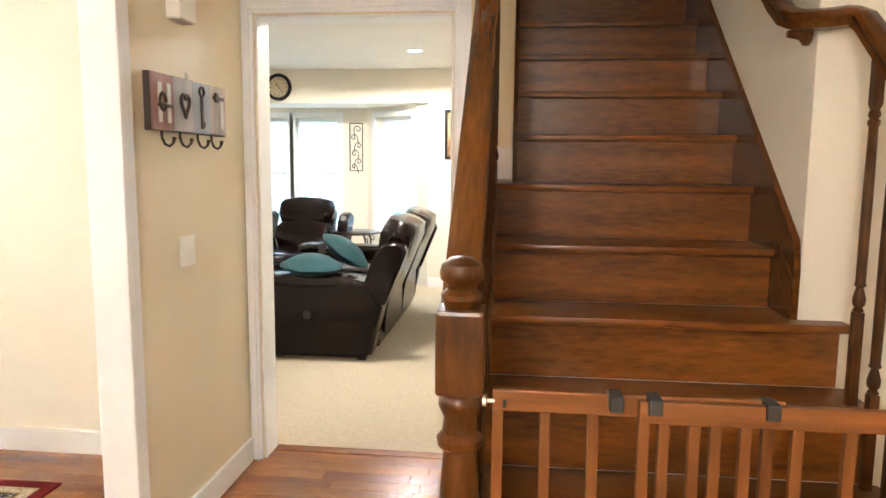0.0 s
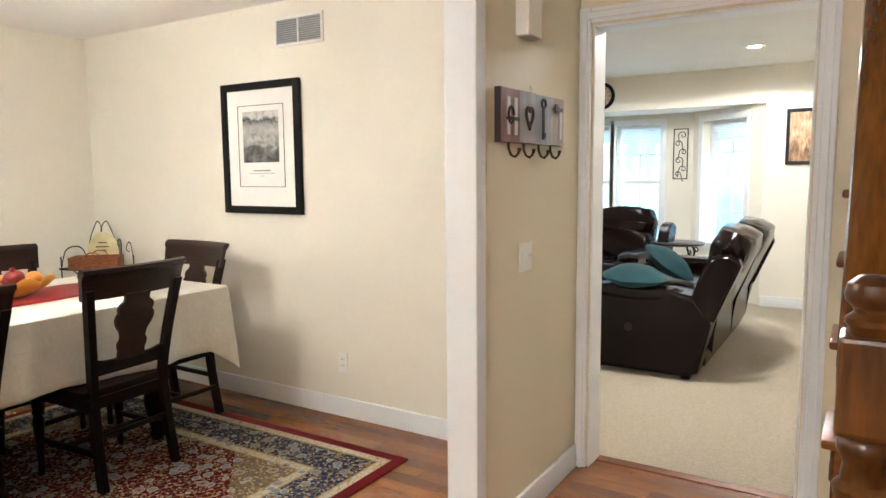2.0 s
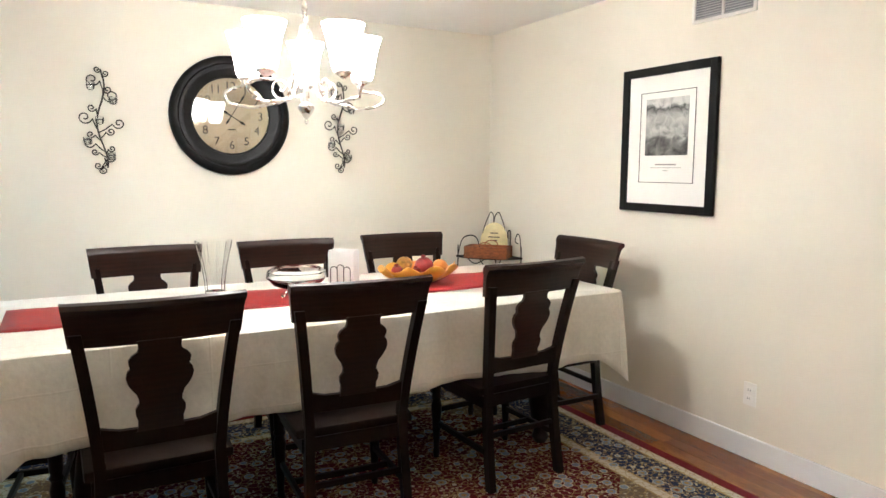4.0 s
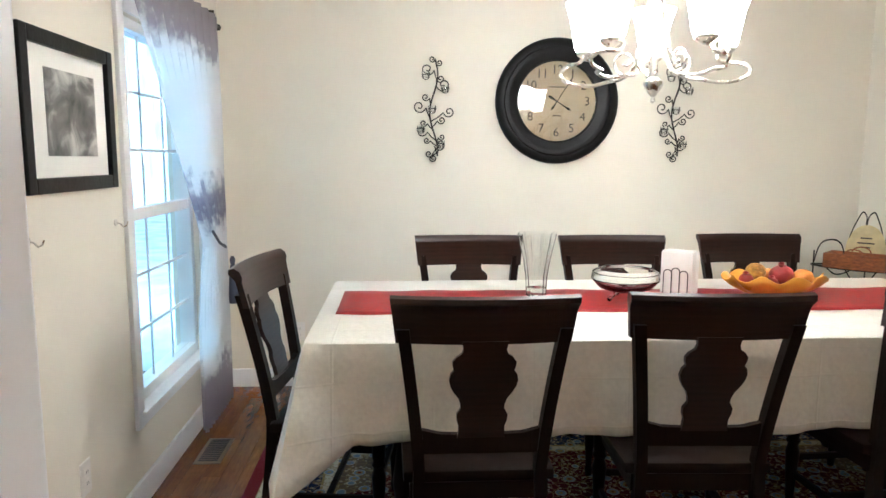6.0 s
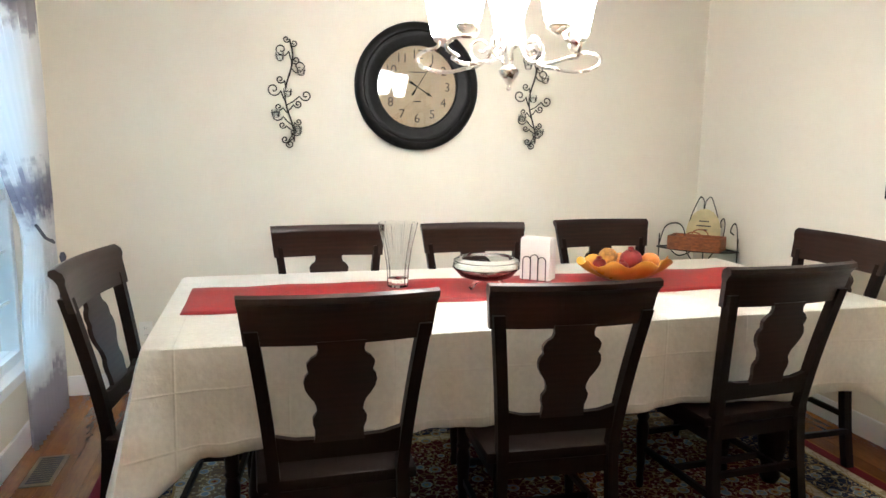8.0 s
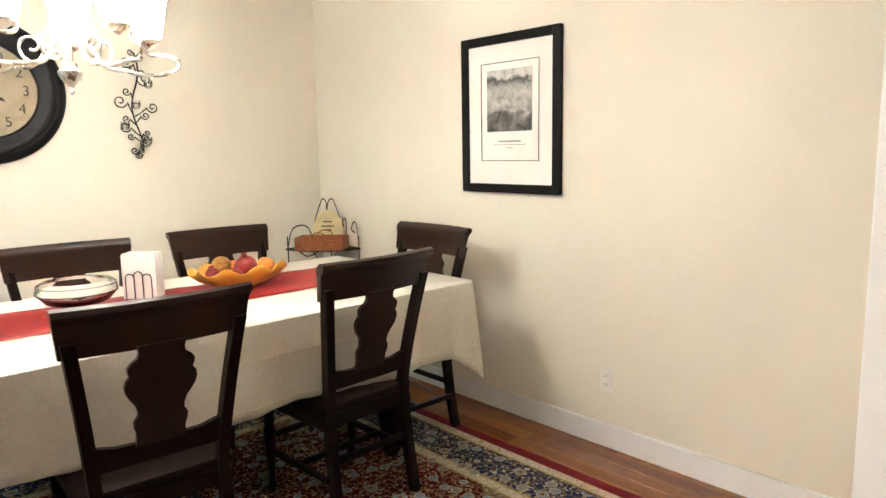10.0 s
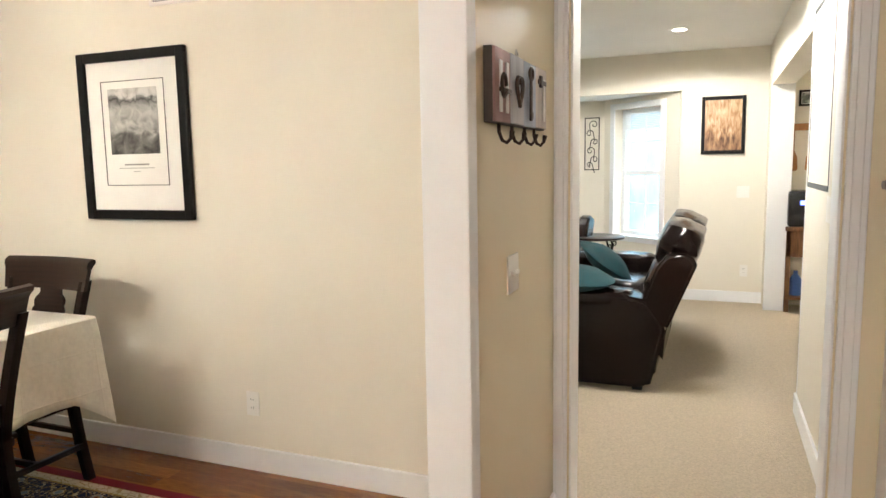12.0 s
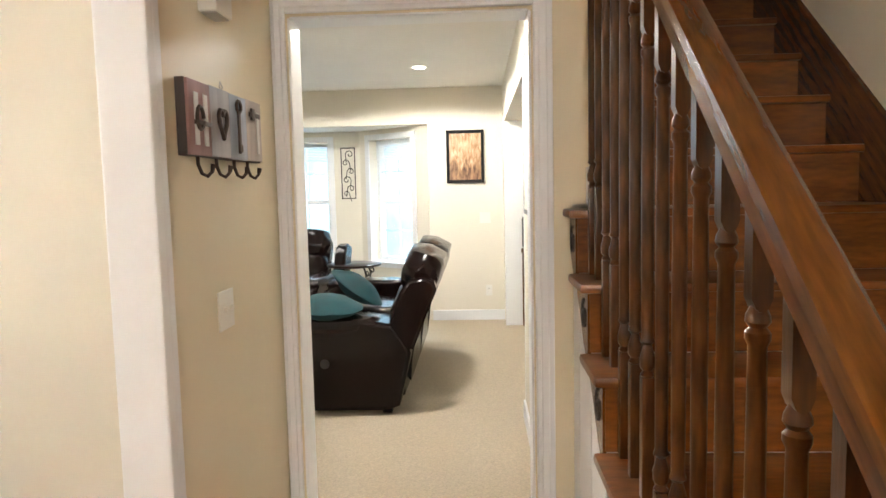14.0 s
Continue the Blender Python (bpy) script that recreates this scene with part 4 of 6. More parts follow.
for d in ((-0.19, -0.012, -0.085, 0.19, -0.0005, -0.068), (-0.19, -0.012, 0.068, 0.19, -0.0005, 0.085), (-0.19, -0.012, -0.068, -0.172, -0.0005, 0.068), (0.172, -0.012, -0.068, 0.19, -0.0005, 0.068), (-0.007, -0.012, -0.068, 0.007, -0.0005, 0.068)):
    box(bm, *d, bevel=0.002)
part("frame", bm, PLASTIC, vent)
# Grey sheet behind the louvres; shade between the slats is put into its colour.
bm = bmesh.new()
box(bm, -0.172, -0.003, -0.068, 0.172, -0.0005, 0.068)
part("shade_backing", bm, material("vent_shadow_grey", (0.25, 0.25, 0.26), 0.6), vent)
for i in range(11):
    for sx in (-1, 1):
        bm = bmesh.new()
        zz = -0.062 + i * 0.0124
        box(bm, -0.0785, -0.004, -0.0006, 0.0785, 0.004, 0.0006, m=pose(sx * 0.0895, -0.007, zz, 35))
        part("slat", bm, material("vent_grey", (0.55, 0.55, 0.54), 0.5) if not (i or sx > 0) else bpy.data.materials["vent_grey"], vent)

chime = empty("door_chime", pose(WING, 2.885, 2.035, 0, 0, 90), "plain white door chime box on the wing wall", "door chime")
bm = bmesh.new()
box(bm, -0.062, -0.055, -0.105, 0.062, 0, 0.105, bevel=0.006)
part("cover", bm, PLASTIC, chime)
bm = bmesh.new()
box(bm, -0.05, -0.048, -0.109, 0.05, -0.006, -0.104)
part("grille", bm, material("chime_grey", (0.5, 0.48, 0.45), 0.6), chime)

# key rack
rack = empty("key_rack", pose(WING, 2.94, 1.628, 0, 0, 90), "wooden plank key rack with metal letters, keys and four hooks", "key rack")
PLANKS = [((0.30, 0.17, 0.16), 0), ((0.40, 0.39, 0.42), 1), ((0.30, 0.34, 0.42), 2), ((0.42, 0.37, 0.34), 3)]
bm = bmesh.new()
box(bm, -0.292, -0.026, -0.098, 0.292, -0.002, 0.098, bevel=0.002)
part("back_board", bm, material("rack_edge", (0.05, 0.035, 0.03), 0.6), rack)
for c, i in PLANKS:
    bm = bmesh.new()
    box(bm, -0.290 + i * 0.145, -0.034, -0.096 + 0.002 * (i % 2), -0.146 + i * 0.145, -0.0262, 0.096 + 0.002 * (i % 2), bevel=0.002)
    part("plank", bm, material("weathered_plank", c, 0.7, var=0.35, scale=10, stretch=(1, 1, 0.3)), rack, "weathered painted plank")
RUST = material("rusty_metal", (0.055, 0.035, 0.026), 0.55, metal=0.6, var=0.3, scale=40)
PALE = material("pale_letter", (0.62, 0.60, 0.58), 0.6, var=0.1, scale=20)


def rack_part(name, build, mt, label=""):
    bm = bmesh.new()
    build(bm)
    return part(name, bm, mt, rack, label, smooth=True)


for xx in (-0.245, -0.185, 0.245):
    rack_part("letter_stroke", lambda b: box(b, xx - 0.012, -0.038, -0.07, xx + 0.012, -0.0345, 0.065, bevel=0.001), PALE)
rack_part("latch", lambda b: (box(b, -0.262, -0.044, -0.018, -0.165, -0.036, -0.006, bevel=0.002), tube(b, [(-0.235 + 0.022 * math.cos(a * 0.6), -0.042, 0.0 + 0.030 * math.sin(a * 0.6)) for a in range(11)], 0.005, 6)), RUST)
rack_part("heart_ornament", lambda b: tube(b, [(-0.075 + 0.028 * 1.1 * math.sin(t) ** 3, -0.042, 0.004 + 0.0028 * (13 * math.cos(t) - 5 * math.cos(2 * t) - 2 * math.cos(3 * t) - math.cos(4 * t))) for t in [i * 2 * math.pi / 24 for i in range(25)]], 0.006, 6), RUST)
rack_part("heart_letter", lambda b: box(b, -0.080, -0.040, -0.022, -0.070, -0.0345, 0.025, bevel=0.001), PALE)
rack_part("key", lambda b: (box(b, 0.052, -0.044, -0.078, 0.068, -0.036, 0.045, bevel=0.003), box(b, 0.066, -0.042, -0.072, 0.084, -0.036, -0.050, bevel=0.002), tube(b, [(0.060 + 0.018 * math.cos(a * 0.6), -0.041, 0.062 + 0.018 * math.sin(a * 0.6)) for a in range(12)], 0.005, 6)), RUST, "old iron key")
rack_part("bolt", lambda b: (box(b, 0.165, -0.040, 0.045, 0.265, -0.035, 0.060, bevel=0.002), box(b, 0.18, -0.043, 0.035, 0.205, -0.035, 0.072, bevel=0.002)), RUST)
for xx in (-0.21, -0.08, 0.06, 0.18):
    rack_part("hook", lambda b: tube(b, [(xx, -0.018, -0.09), (xx, -0.019, -0.12), (xx + 0.006, -0.026, -0.143), (xx + 0.018, -0.036, -0.150), (xx + 0.030, -0.044, -0.138), (xx + 0.034, -0.047, -0.118)], [0.005, 0.005, 0.005, 0.005, 0.005, 0.008], 8), RUST)
rack_part("hanger", lambda b: tube(b, [(0.0, -0.012, 0.095), (-0.012, -0.012, 0.115), (0.0, -0.01, 0.128), (0.012, -0.012, 0.115), (0.0, -0.012, 0.095)], 0.002, 6), NICKEL)

# ---- clock ----
clock = empty("wall_clock", pose(WEST, 1.495, 1.75, 0, 0, 90), "very large round clock with wide black moulded frame and aged face", "clock")
bm = bmesh.new()
lathe(bm, [(0.235, 0.010), (0.245, 0.030), (0.26, 0.034), (0.246, 0.030), (0.285, 0.040), (0.30, 0.045), (0.318, 0.043), (0.325, 0.050), (0.345, 0.052), (0.362, 0.042), (0.372, 0.025), (0.372, 0.0), (0.235, 0.0)], 72, pose(0, 0, 0, 90, 0, 0), caps=False)
part("frame", bm, BLACK, clock, smooth=True)
bm = bmesh.new()
lathe(bm, [(0.0, 0.012), (0.24, 0.012), (0.24, 0.004)], 64, pose(0, 0, 0, 90, 0, 0), caps=False)
part("face", bm, material("aged_clock_face", (0.56, 0.46, 0.31), 0.6, var=0.16, scale=5, bump=0), clock, "aged tan dial")
INK = material("dial_ink", (0.06, 0.045, 0.035), 0.7, bump=0)
for hnum in range(1, 13):
    cu = bpy.data.curves.new("numeral", "FONT")
    cu.body, cu.size, cu.align_x, cu.align_y, cu.extrude = str(hnum), 0.074, "CENTER", "CENTER", 0.0006
    tmp = bpy.data.objects.new("numeral", cu)
    me = bpy.data.meshes.new_from_object(tmp)
    bpy.data.objects.remove(tmp)
    me.materials.append(INK)
    ob = new("numeral", me)
    a = radians(90 - 30 * hnum)
    ob.parent = clock
    ob.matrix_local = pose(0.185 * math.cos(a), -0.0135, 0.185 * math.sin(a), 90, 0, 0)
for k, (w, zz) in enumerate(((0.10, 0.085), (0.05, -0.085))):
    bm = bmesh.new()
    box(bm, -w / 2, -0.0135, zz - 0.003, w / 2, -0.0125, zz + 0.003)
    part("dial_bar", bm, INK, clock)
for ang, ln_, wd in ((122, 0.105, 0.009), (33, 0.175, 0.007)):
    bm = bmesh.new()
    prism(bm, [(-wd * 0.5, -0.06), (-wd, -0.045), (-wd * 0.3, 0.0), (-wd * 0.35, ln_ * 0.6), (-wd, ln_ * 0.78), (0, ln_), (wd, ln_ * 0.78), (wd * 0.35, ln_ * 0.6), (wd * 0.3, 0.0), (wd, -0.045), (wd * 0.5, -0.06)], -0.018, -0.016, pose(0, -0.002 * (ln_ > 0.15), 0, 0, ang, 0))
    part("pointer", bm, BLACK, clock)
bm = bmesh.new()
lathe(bm, [(0.0, 0.026), (0.238, 0.026), (0.238, 0.023), (0.0, 0.023)], 64, pose(0, 0, 0, 90, 0, 0), caps=False)
cg = part("glass", bm, glass("clock_glass", thin=False), clock)
cg.visible_shadow = False

# ---- scroll sconces ----
def spiral(cx, cz, r0, turns, start, sgn=1, n=22):
    return [(cx + r0 * (1 - 0.82 * i / n) * math.cos(start + sgn * turns * 2 * math.pi * i / n), cz + r0 * (1 - 0.82 * i / n) * math.sin(start + sgn * turns * 2 * math.pi * i / n)) for i in range(n + 1)]


def sconce(m):
    ob = empty("candle_sconce", m, "dark iron vine scroll wall sconce with small glass cups", "sconce", "pair of scroll sconces beside the clock")
    bm = bmesh.new()
    tube(bm, [(0.024 * math.sin(i * 0.40 + 0.3) - 0.002, -0.014, 0.295 - i * 0.0285) for i in range(21)], 0.0046, 7)
    part("stem", bm, IRON, ob, smooth=True)
    stem = lambda z: 0.024 * math.sin((0.295 - z) / 0.0285 * 0.40 + 0.3) - 0.002
    for cx, cz, r, sg in ((-0.011, 0.293, 0.020, 1), (0.030, 0.272, 0.020, -1), (-0.040, 0.235, 0.040, 1), (0.038, 0.180, 0.024, -1), (0.056, 0.145, 0.042, -1), (-0.050, 0.072, 0.024, 1), (-0.088, 0.017, 0.040, 1), (0.090, -0.013, 0.034, -1), (0.045, -0.062, 0.024, -1), (-0.062, -0.080, 0.022, 1), (-0.072, -0.128, 0.032, 1), (-0.043, -0.182, 0.020, 1), (0.046, -0.162, 0.020, -1), (0.038, -0.210, 0.034, -1), (-0.030, -0.262, 0.022, 1), (-0.004, -0.288, 0.022, -1)):
        bm = bmesh.new()
        root = cz - 1.7 * r if cz > -0.25 else cz + 1.6 * r
        st = 0.15 if sg < 0 else math.pi - 0.15
        way = spiral(cx, cz, r, 1.35, st + math.pi, -sg, 26)
        tube(bm, [(stem(root), -0.014, root), (0.5 * (stem(root) + way[0][0]), -0.015, 0.6 * root + 0.4 * way[0][1])] + [(x, -0.015, z) for x, z in way], 0.0036, 6)
        part("scroll", bm, IRON, ob, smooth=True)
    for cx, cz in ((-0.050, 0.195), (0.064, 0.118), (-0.012, 0.0), (-0.080, -0.118), (0.040, -0.205)):
        bm = bmesh.new()
        lathe(bm, [(0.013, -0.024), (0.022, -0.014), (0.023, 0.020), (0.020, 0.020), (0.011, -0.019)], 14, pose(cx, -0.045, cz), caps=False)
        part("glass_cup", bm, CRYSTAL, ob, "small clear glass cup", smooth=True)
        bm = bmesh.new()
        lathe(bm, [(0.026, 0.0), (0.026, 0.003)], 14, pose(cx, -0.045, cz + 0.001))
        part("cup_ring", bm, IRON, ob)
    return ob


sc = sconce(pose(WEST, 0.755, 1.695, 0, 0, 90))
copy_thing(sc, pose(WEST, 2.232, 1.70, 0, 0, 90))

# ---- chandelier ----
CX, CY = -3.02, 1.457
ch = empty("chandelier", pose(CX, CY, -0.045), "brushed nickel five-arm chandelier with lit frosted glass shades", "chandelier")
bm = bmesh.new()
lathe(bm, [(0.002, 1.650), (0.010, 1.658), (0.006, 1.672), (0.020, 1.690), (0.036, 1.715), (0.036, 1.725), (0.016, 1.740), (0.012, 1.80), (0.016, 1.83), (0.010, 1.86), (0.009, 2.10), (0.014, 2.12), (0.009, 2.14), (0.008, 2.36)], 24)
part("stem", bm, NICKEL, ch, smooth=True)
bm = bmesh.new()
lathe(bm, [(0.01, 2.35), (0.045, 2.375), (0.062, 2.41), (0.064, CEIL_Z + 0.045)], 28)
part("canopy", bm, NICKEL, ch, smooth=True)
for i in range(5):
    a = radians(18 + 72 * i)
    P = lambda r, z, s=0.0: (r * math.cos(a) - s * math.sin(a), r * math.sin(a) + s * math.cos(a), z)
    bm = bmesh.new()
    pts = [(0.012, 2.06), (0.03, 1.98), (0.045, 1.88), (0.07, 1.79), (0.11, 1.745), (0.17, 1.735), (0.24, 1.725), (0.31, 1.735), (0.35, 1.757), (0.352, 1.785), (0.315, 1.80), (0.275, 1.802), (0.255, 1.812), (0.252, 1.83)]
    fine = []
    for j in range(len(pts) - 1):
        p0, p1, p2, p3 = pts[max(j - 1, 0)], pts[j], pts[j + 1], pts[min(j + 2, len(pts) - 1)]
        for q in range(4):
            t = q / 4
            fine.append(tuple(0.5 * (2 * p1[c] + (p2[c] - p0[c]) * t + (2 * p0[c] - 5 * p1[c] + 4 * p2[c] - p3[c]) * t * t + (3 * p1[c] - p0[c] - 3 * p2[c] + p3[c]) * t ** 3) for c in (0, 1)))
    fine.append(pts[-1])
    tube(bm, [P(r, z, 0.045 * math.sin(min(1, max(0, (r - 0.16) / 0.19)) * math.pi) * (1 if j > 28 else -0.4)) for j, (r, z) in enumerate(fine)], 0.0068, 8)
    arm = part("arm", bm, NICKEL, ch, "looping nickel arm", smooth=True)
    bm = bmesh.new()
    tube(bm, [P(r, z, 0.02) for r, z in [(0.10 + x, 1.80 + z) for x, z in spiral(0.0, 0.0, 0.05, 1.2, math.pi * 1.3, 1)]], 0.0045, 6)
    part("curl", bm, NICKEL, arm, smooth=True)
    bm = bmesh.new()
    lathe(bm, [(0.006, 1.815), (0.022, 1.826), (0.038, 1.836), (0.040, 1.846)], 18, pose(0.252 * math.cos(a), 0.252 * math.sin(a), 0))
    part("cup", bm, NICKEL, arm, smooth=True)
    bm = bmesh.new()
    lathe(bm, [(0.036, 1.844), (0.046, 1.86), (0.055, 1.91), (0.066, 1.97), (0.084, 2.025), (0.081, 2.025), (0.063, 1.97), (0.052, 1.91), (0.043, 1.862), (0.032, 1.848)], 26, pose(0.252 * math.cos(a), 0.252 * math.sin(a), 0), caps=False)
    part("shade", bm, SHADE, arm, "lit flared frosted shade", smooth=True)

# ---- curtain ----
rod = empty("curtain_rod", pose(0, 0, 0), "thin dark bronze curtain rod over the window", "curtain rod")
bm = bmesh.new()
tube(bm, [(-3.10, SOUTH + 0.075, 2.10), (-4.43, SOUTH + 0.075, 2.10)], 0.008, 10)
part("pole", bm, IRON, rod, smooth=True)
for xx in (-3.09, -4.44):
    bm = bmesh.new()
    bmesh.ops.create_uvsphere(bm, u_segments=14, v_segments=10, radius=0.017, matrix=pose(xx, SOUTH + 0.075, 2.10))
    part("finial", bm, IRON, rod, smooth=True)
for xx in (-3.14, -4.39):
    bm = bmesh.new()
    box(bm, xx - 0.006, SOUTH, 2.165, xx + 0.006, SOUTH + 0.07, 2.178)
    part("bracket", bm, IRON, rod)

mt = bpy.data.materials.new("sheer_curtain")
mt.use_nodes = True
n, ln = mt.node_tree.nodes, mt.node_tree.links
tc, sp, ns, rp = n.new("ShaderNodeTexCoord"), n.new("ShaderNodeSeparateXYZ"), n.new("ShaderNodeTexNoise"), n.new("ShaderNodeValToRGB")
ns.inputs["Scale"].default_value, ns.inputs["Detail"].default_value = 11, 4
ad, m2 = n.new("ShaderNodeMath"), n.new("ShaderNodeMath")
ln.new(tc.outputs["Object"], sp.inputs[0])
ln.new(tc.outputs["Object"], ns.inputs["Vector"])
m2.operation, m2.inputs[1].default_value, m2.inputs[2].default_value = "MULTIPLY_ADD", 0.42, -0.21
ln.new(ns.outputs["Fac"], m2.inputs[0])
ad.operation = "ADD"
ln.new(sp.outputs["Z"], ad.inputs[0])
ln.new(m2.outputs[0], ad.inputs[1])
dv = n.new("ShaderNodeMath")
dv.operation, dv.inputs[1].default_value = "DIVIDE", 2.2
ln.new(ad.outputs[0], dv.inputs[0])
ln.new(dv.outputs[0], rp.inputs["Fac"])
e = rp.color_ramp.elements
e[0].position, e[0].color = 0.0, (0.40, 0.37, 0.44, 1)
e[1].position, e[1].color = 1.0, (0.36, 0.32, 0.38, 1)
for p, c in ((0.13, (0.46, 0.43, 0.50, 1)), (0.17, (0.88, 0.90, 0.92, 1)), (0.475, (0.90, 0.91, 0.93, 1)), (0.515, (0.30, 0.30, 0.40, 1)), (0.565, (0.42, 0.42, 0.50, 1)), (0.60, (0.90, 0.91, 0.93, 1)), (0.855, (0.90, 0.91, 0.93, 1)), (0.89, (0.42, 0.39, 0.46, 1))):
    e.new(p).color = c
bs, tr, mx = n["Principled BSDF"], n.new("ShaderNodeBsdfTranslucent"), n.new("ShaderNodeMixShader")
tp, mx2 = n.new("ShaderNodeBsdfTransparent"), n.new("ShaderNodeMixShader")
bs.inputs["Roughness"].default_value = 0.8
ln.new(rp.outputs["Color"], bs.inputs["Base Color"])
ln.new(rp.outputs["Color"], tr.inputs["Color"])
mx.inputs[0].default_value, mx2.inputs[0].default_value = 0.68, 0.36
ln.new(bs.outputs[0], mx.inputs[1])
ln.new(tr.outputs[0], mx.inputs[2])
ln.new(mx.outputs[0], mx2.inputs[1])
ln.new(tp.outputs[0], mx2.inputs[2])
ln.new(mx2.outputs[0], n["Material Output"].inputs["Surface"])
SHEER = mt
bm = bmesh.new()
rows = []
for j in range(49):
    v = j / 48
    z = 2.13 - v * 2.09
    if z > 0.97:
        u = (2.13 - z) / 1.16
        xl = -3.17 - 0.87 * u ** 1.08
    else:
        xl = -4.04 + 0.14 * math.sin(min(1, (0.97 - z) / 0.45) * math.pi / 2)
    xr = -4.31 - 0.14 * v + 0.03 * math.exp(-((z - 0.97) / 0.15) ** 2)
    dep = 0.014 + 0.012 * (1 - abs(xl - xr) / 1.2)
    rows.append([bm.verts.new((xl + (xr - xl) * i / 60, SOUTH + 0.075 + dep * math.sin(i * 1.05 + 0.3 * math.sin(z * 5)) + 0.03 * (i / 60) * (1 - v), z)) for i in range(61)])
for a, b in zip(rows, rows[1:]):
    for i in range(60):
        bm.faces.new((a[i], a[i + 1], b[i + 1], b[i]))
cur = part("curtain", bm, SHEER, None, smooth=True)
tagged(cur, "sheer white curtain with grey-purple floral bands, tied back", "curtain")
tie = empty("curtain_tieback", pose(0, 0, 0), "dark cord curtain tieback with tassel on its hook", "tieback")
bm = bmesh.new()
tube(bm, [(-4.02, SOUTH + 0.12, 1.04), (-4.12, SOUTH + 0.125, 0.97), (-4.26, SOUTH + 0.12, 0.93), (-4.38, SOUTH + 0.06, 0.95), (-4.40, SOUTH + 0.01, 0.97)], 0.007, 8)
part("cord", bm, material("tassel_cord", (0.06, 0.06, 0.09), 0.8), tie, smooth=True)
bm = bmesh.new()
lathe(bm, [(0.008, 0.92), (0.016, 0.90), (0.011, 0.875), (0.018, 0.85), (0.026, 0.70), (0.024, 0.66)], 14, pose(-4.33, SOUTH + 0.135, -0.05))
part("tassel", bm, bpy.data.materials["tassel_cord"], tie, smooth=True)
for xx, zz in ((-2.56, 1.157), (-3.16, 1.155)):
    bm = bmesh.new()
    tube(bm, [(xx, SOUTH, zz + 0.01), (xx, SOUTH + 0.018, zz + 0.006), (xx, SOUTH + 0.03, zz - 0.006), (xx, SOUTH + 0.042, zz), (xx, SOUTH + 0.046, zz + 0.014)], 0.0028, 8)
    lathe(bm, [(0.012, 0), (0.012, 0.004)], 12, pose(xx, SOUTH + 0.004, zz + 0.01, 90))
    tagged(part("tieback_hook", bm, NICKEL, None, smooth=True), "small metal curtain tieback hook on the wall", "hook")

reg = empty("floor_register", pose(-3.77, -0.346, 0), "dark metal floor register with slots in oak floor", "floor register")
bm = bmesh.new()
box(bm, -0.145, -0.062, 0.0, 0.145, 0.062, 0.005, bevel=0.002)
part("frame", bm, material("register_bronze", (0.22, 0.16, 0.10), 0.45, metal=0.4), reg)
for i in range(12):
    bm = bmesh.new()
    box(bm, -0.125 + i * 0.021, -0.045, 0.005, -0.112 + i * 0.021, 0.045, 0.0062)
    part("slot", bm, DARK, reg)

# ---- rug ----
RX0, RX1, RY0, RY1 = -4.05, -1.635, -0.11, 3.13
mt = bpy.data.materials.new("persian_rug_pile")
mt.use_nodes = True
n, ln = mt.node_tree.nodes, mt.node_tree.links


def mth(op, a, b=None):
    k = n.new("ShaderNodeMath")
    k.operation = op
    for i, v in enumerate((a, b)):
        if v is None:
            continue
        if isinstance(v, (int, float)):
            k.inputs[i].default_value = v
        else:
            ln.new(v, k.inputs[i])
    return k.outputs[0]


def ramp(fac, stops, mode="CONSTANT"):
    r = n.new("ShaderNodeValToRGB")
    r.color_ramp.interpolation = mode
    e = r.color_ramp.elements
    e[0].position, e[0].color = stops[0][0], (*stops[0][1], 1)
    e[1].position, e[1].color = stops[1][0], (*stops[1][1], 1)
    for p, c in stops[2:]:
        e.new(p).color = (*c, 1)
    ln.new(fac, r.inputs["Fac"])
    return r.outputs["Color"]


def mixc(fac, a, b):
    k = n.new("ShaderNodeMix")
    k.data_type = "RGBA"
    ln.new(fac, k.inputs["Factor"])
    for sock, v in (("A", a), ("B", b)):
        s = [i for i in k.inputs if i.name == sock and i.type == "RGBA"][0]
        if isinstance(v, tuple):
            s.default_value = (*v, 1)
        else:
            ln.new(v, s)
    return [o for o in k.outputs if o.type == "RGBA"][0]


tc, sp = n.new("ShaderNodeTexCoord"), n.new("ShaderNodeSeparateXYZ")
ln.new(tc.outputs["Object"], sp.inputs[0])
hx, hy = (RX1 - RX0) / 2, (RY1 - RY0) / 2
edge = mth("MINIMUM", mth("SUBTRACT", hx, mth("ABSOLUTE", sp.outputs["X"])), mth("SUBTRACT", hy, mth("ABSOLUTE", sp.outputs["Y"])))
RRED, NAVY, IVORY, GOLD, SKY = (0.15, 0.009, 0.014), (0.022, 0.032, 0.075), (0.60, 0.54, 0.42), (0.34, 0.24, 0.11), (0.20, 0.27, 0.36)
ground_c = ramp(edge, [(0.0, RRED), (0.055, GOLD), (0.062, IVORY), (0.105, GOLD), (0.115, NAVY), (0.315, GOLD), (0.325, IVORY), (0.375, GOLD), (0.385, (0.085, 0.007, 0.012))])
spandrel = mth("MULTIPLY", mth("GREATER_THAN", edge, 0.385), mth("LESS_THAN", mth("ADD", mth("SUBTRACT", hx, mth("ABSOLUTE", sp.outputs["X"])), mth("SUBTRACT", hy, mth("ABSOLUTE", sp.outputs["Y"]))), 1.2))
ground_c = mixc(spandrel, ground_c, (0.17, 0.12, 0.085))


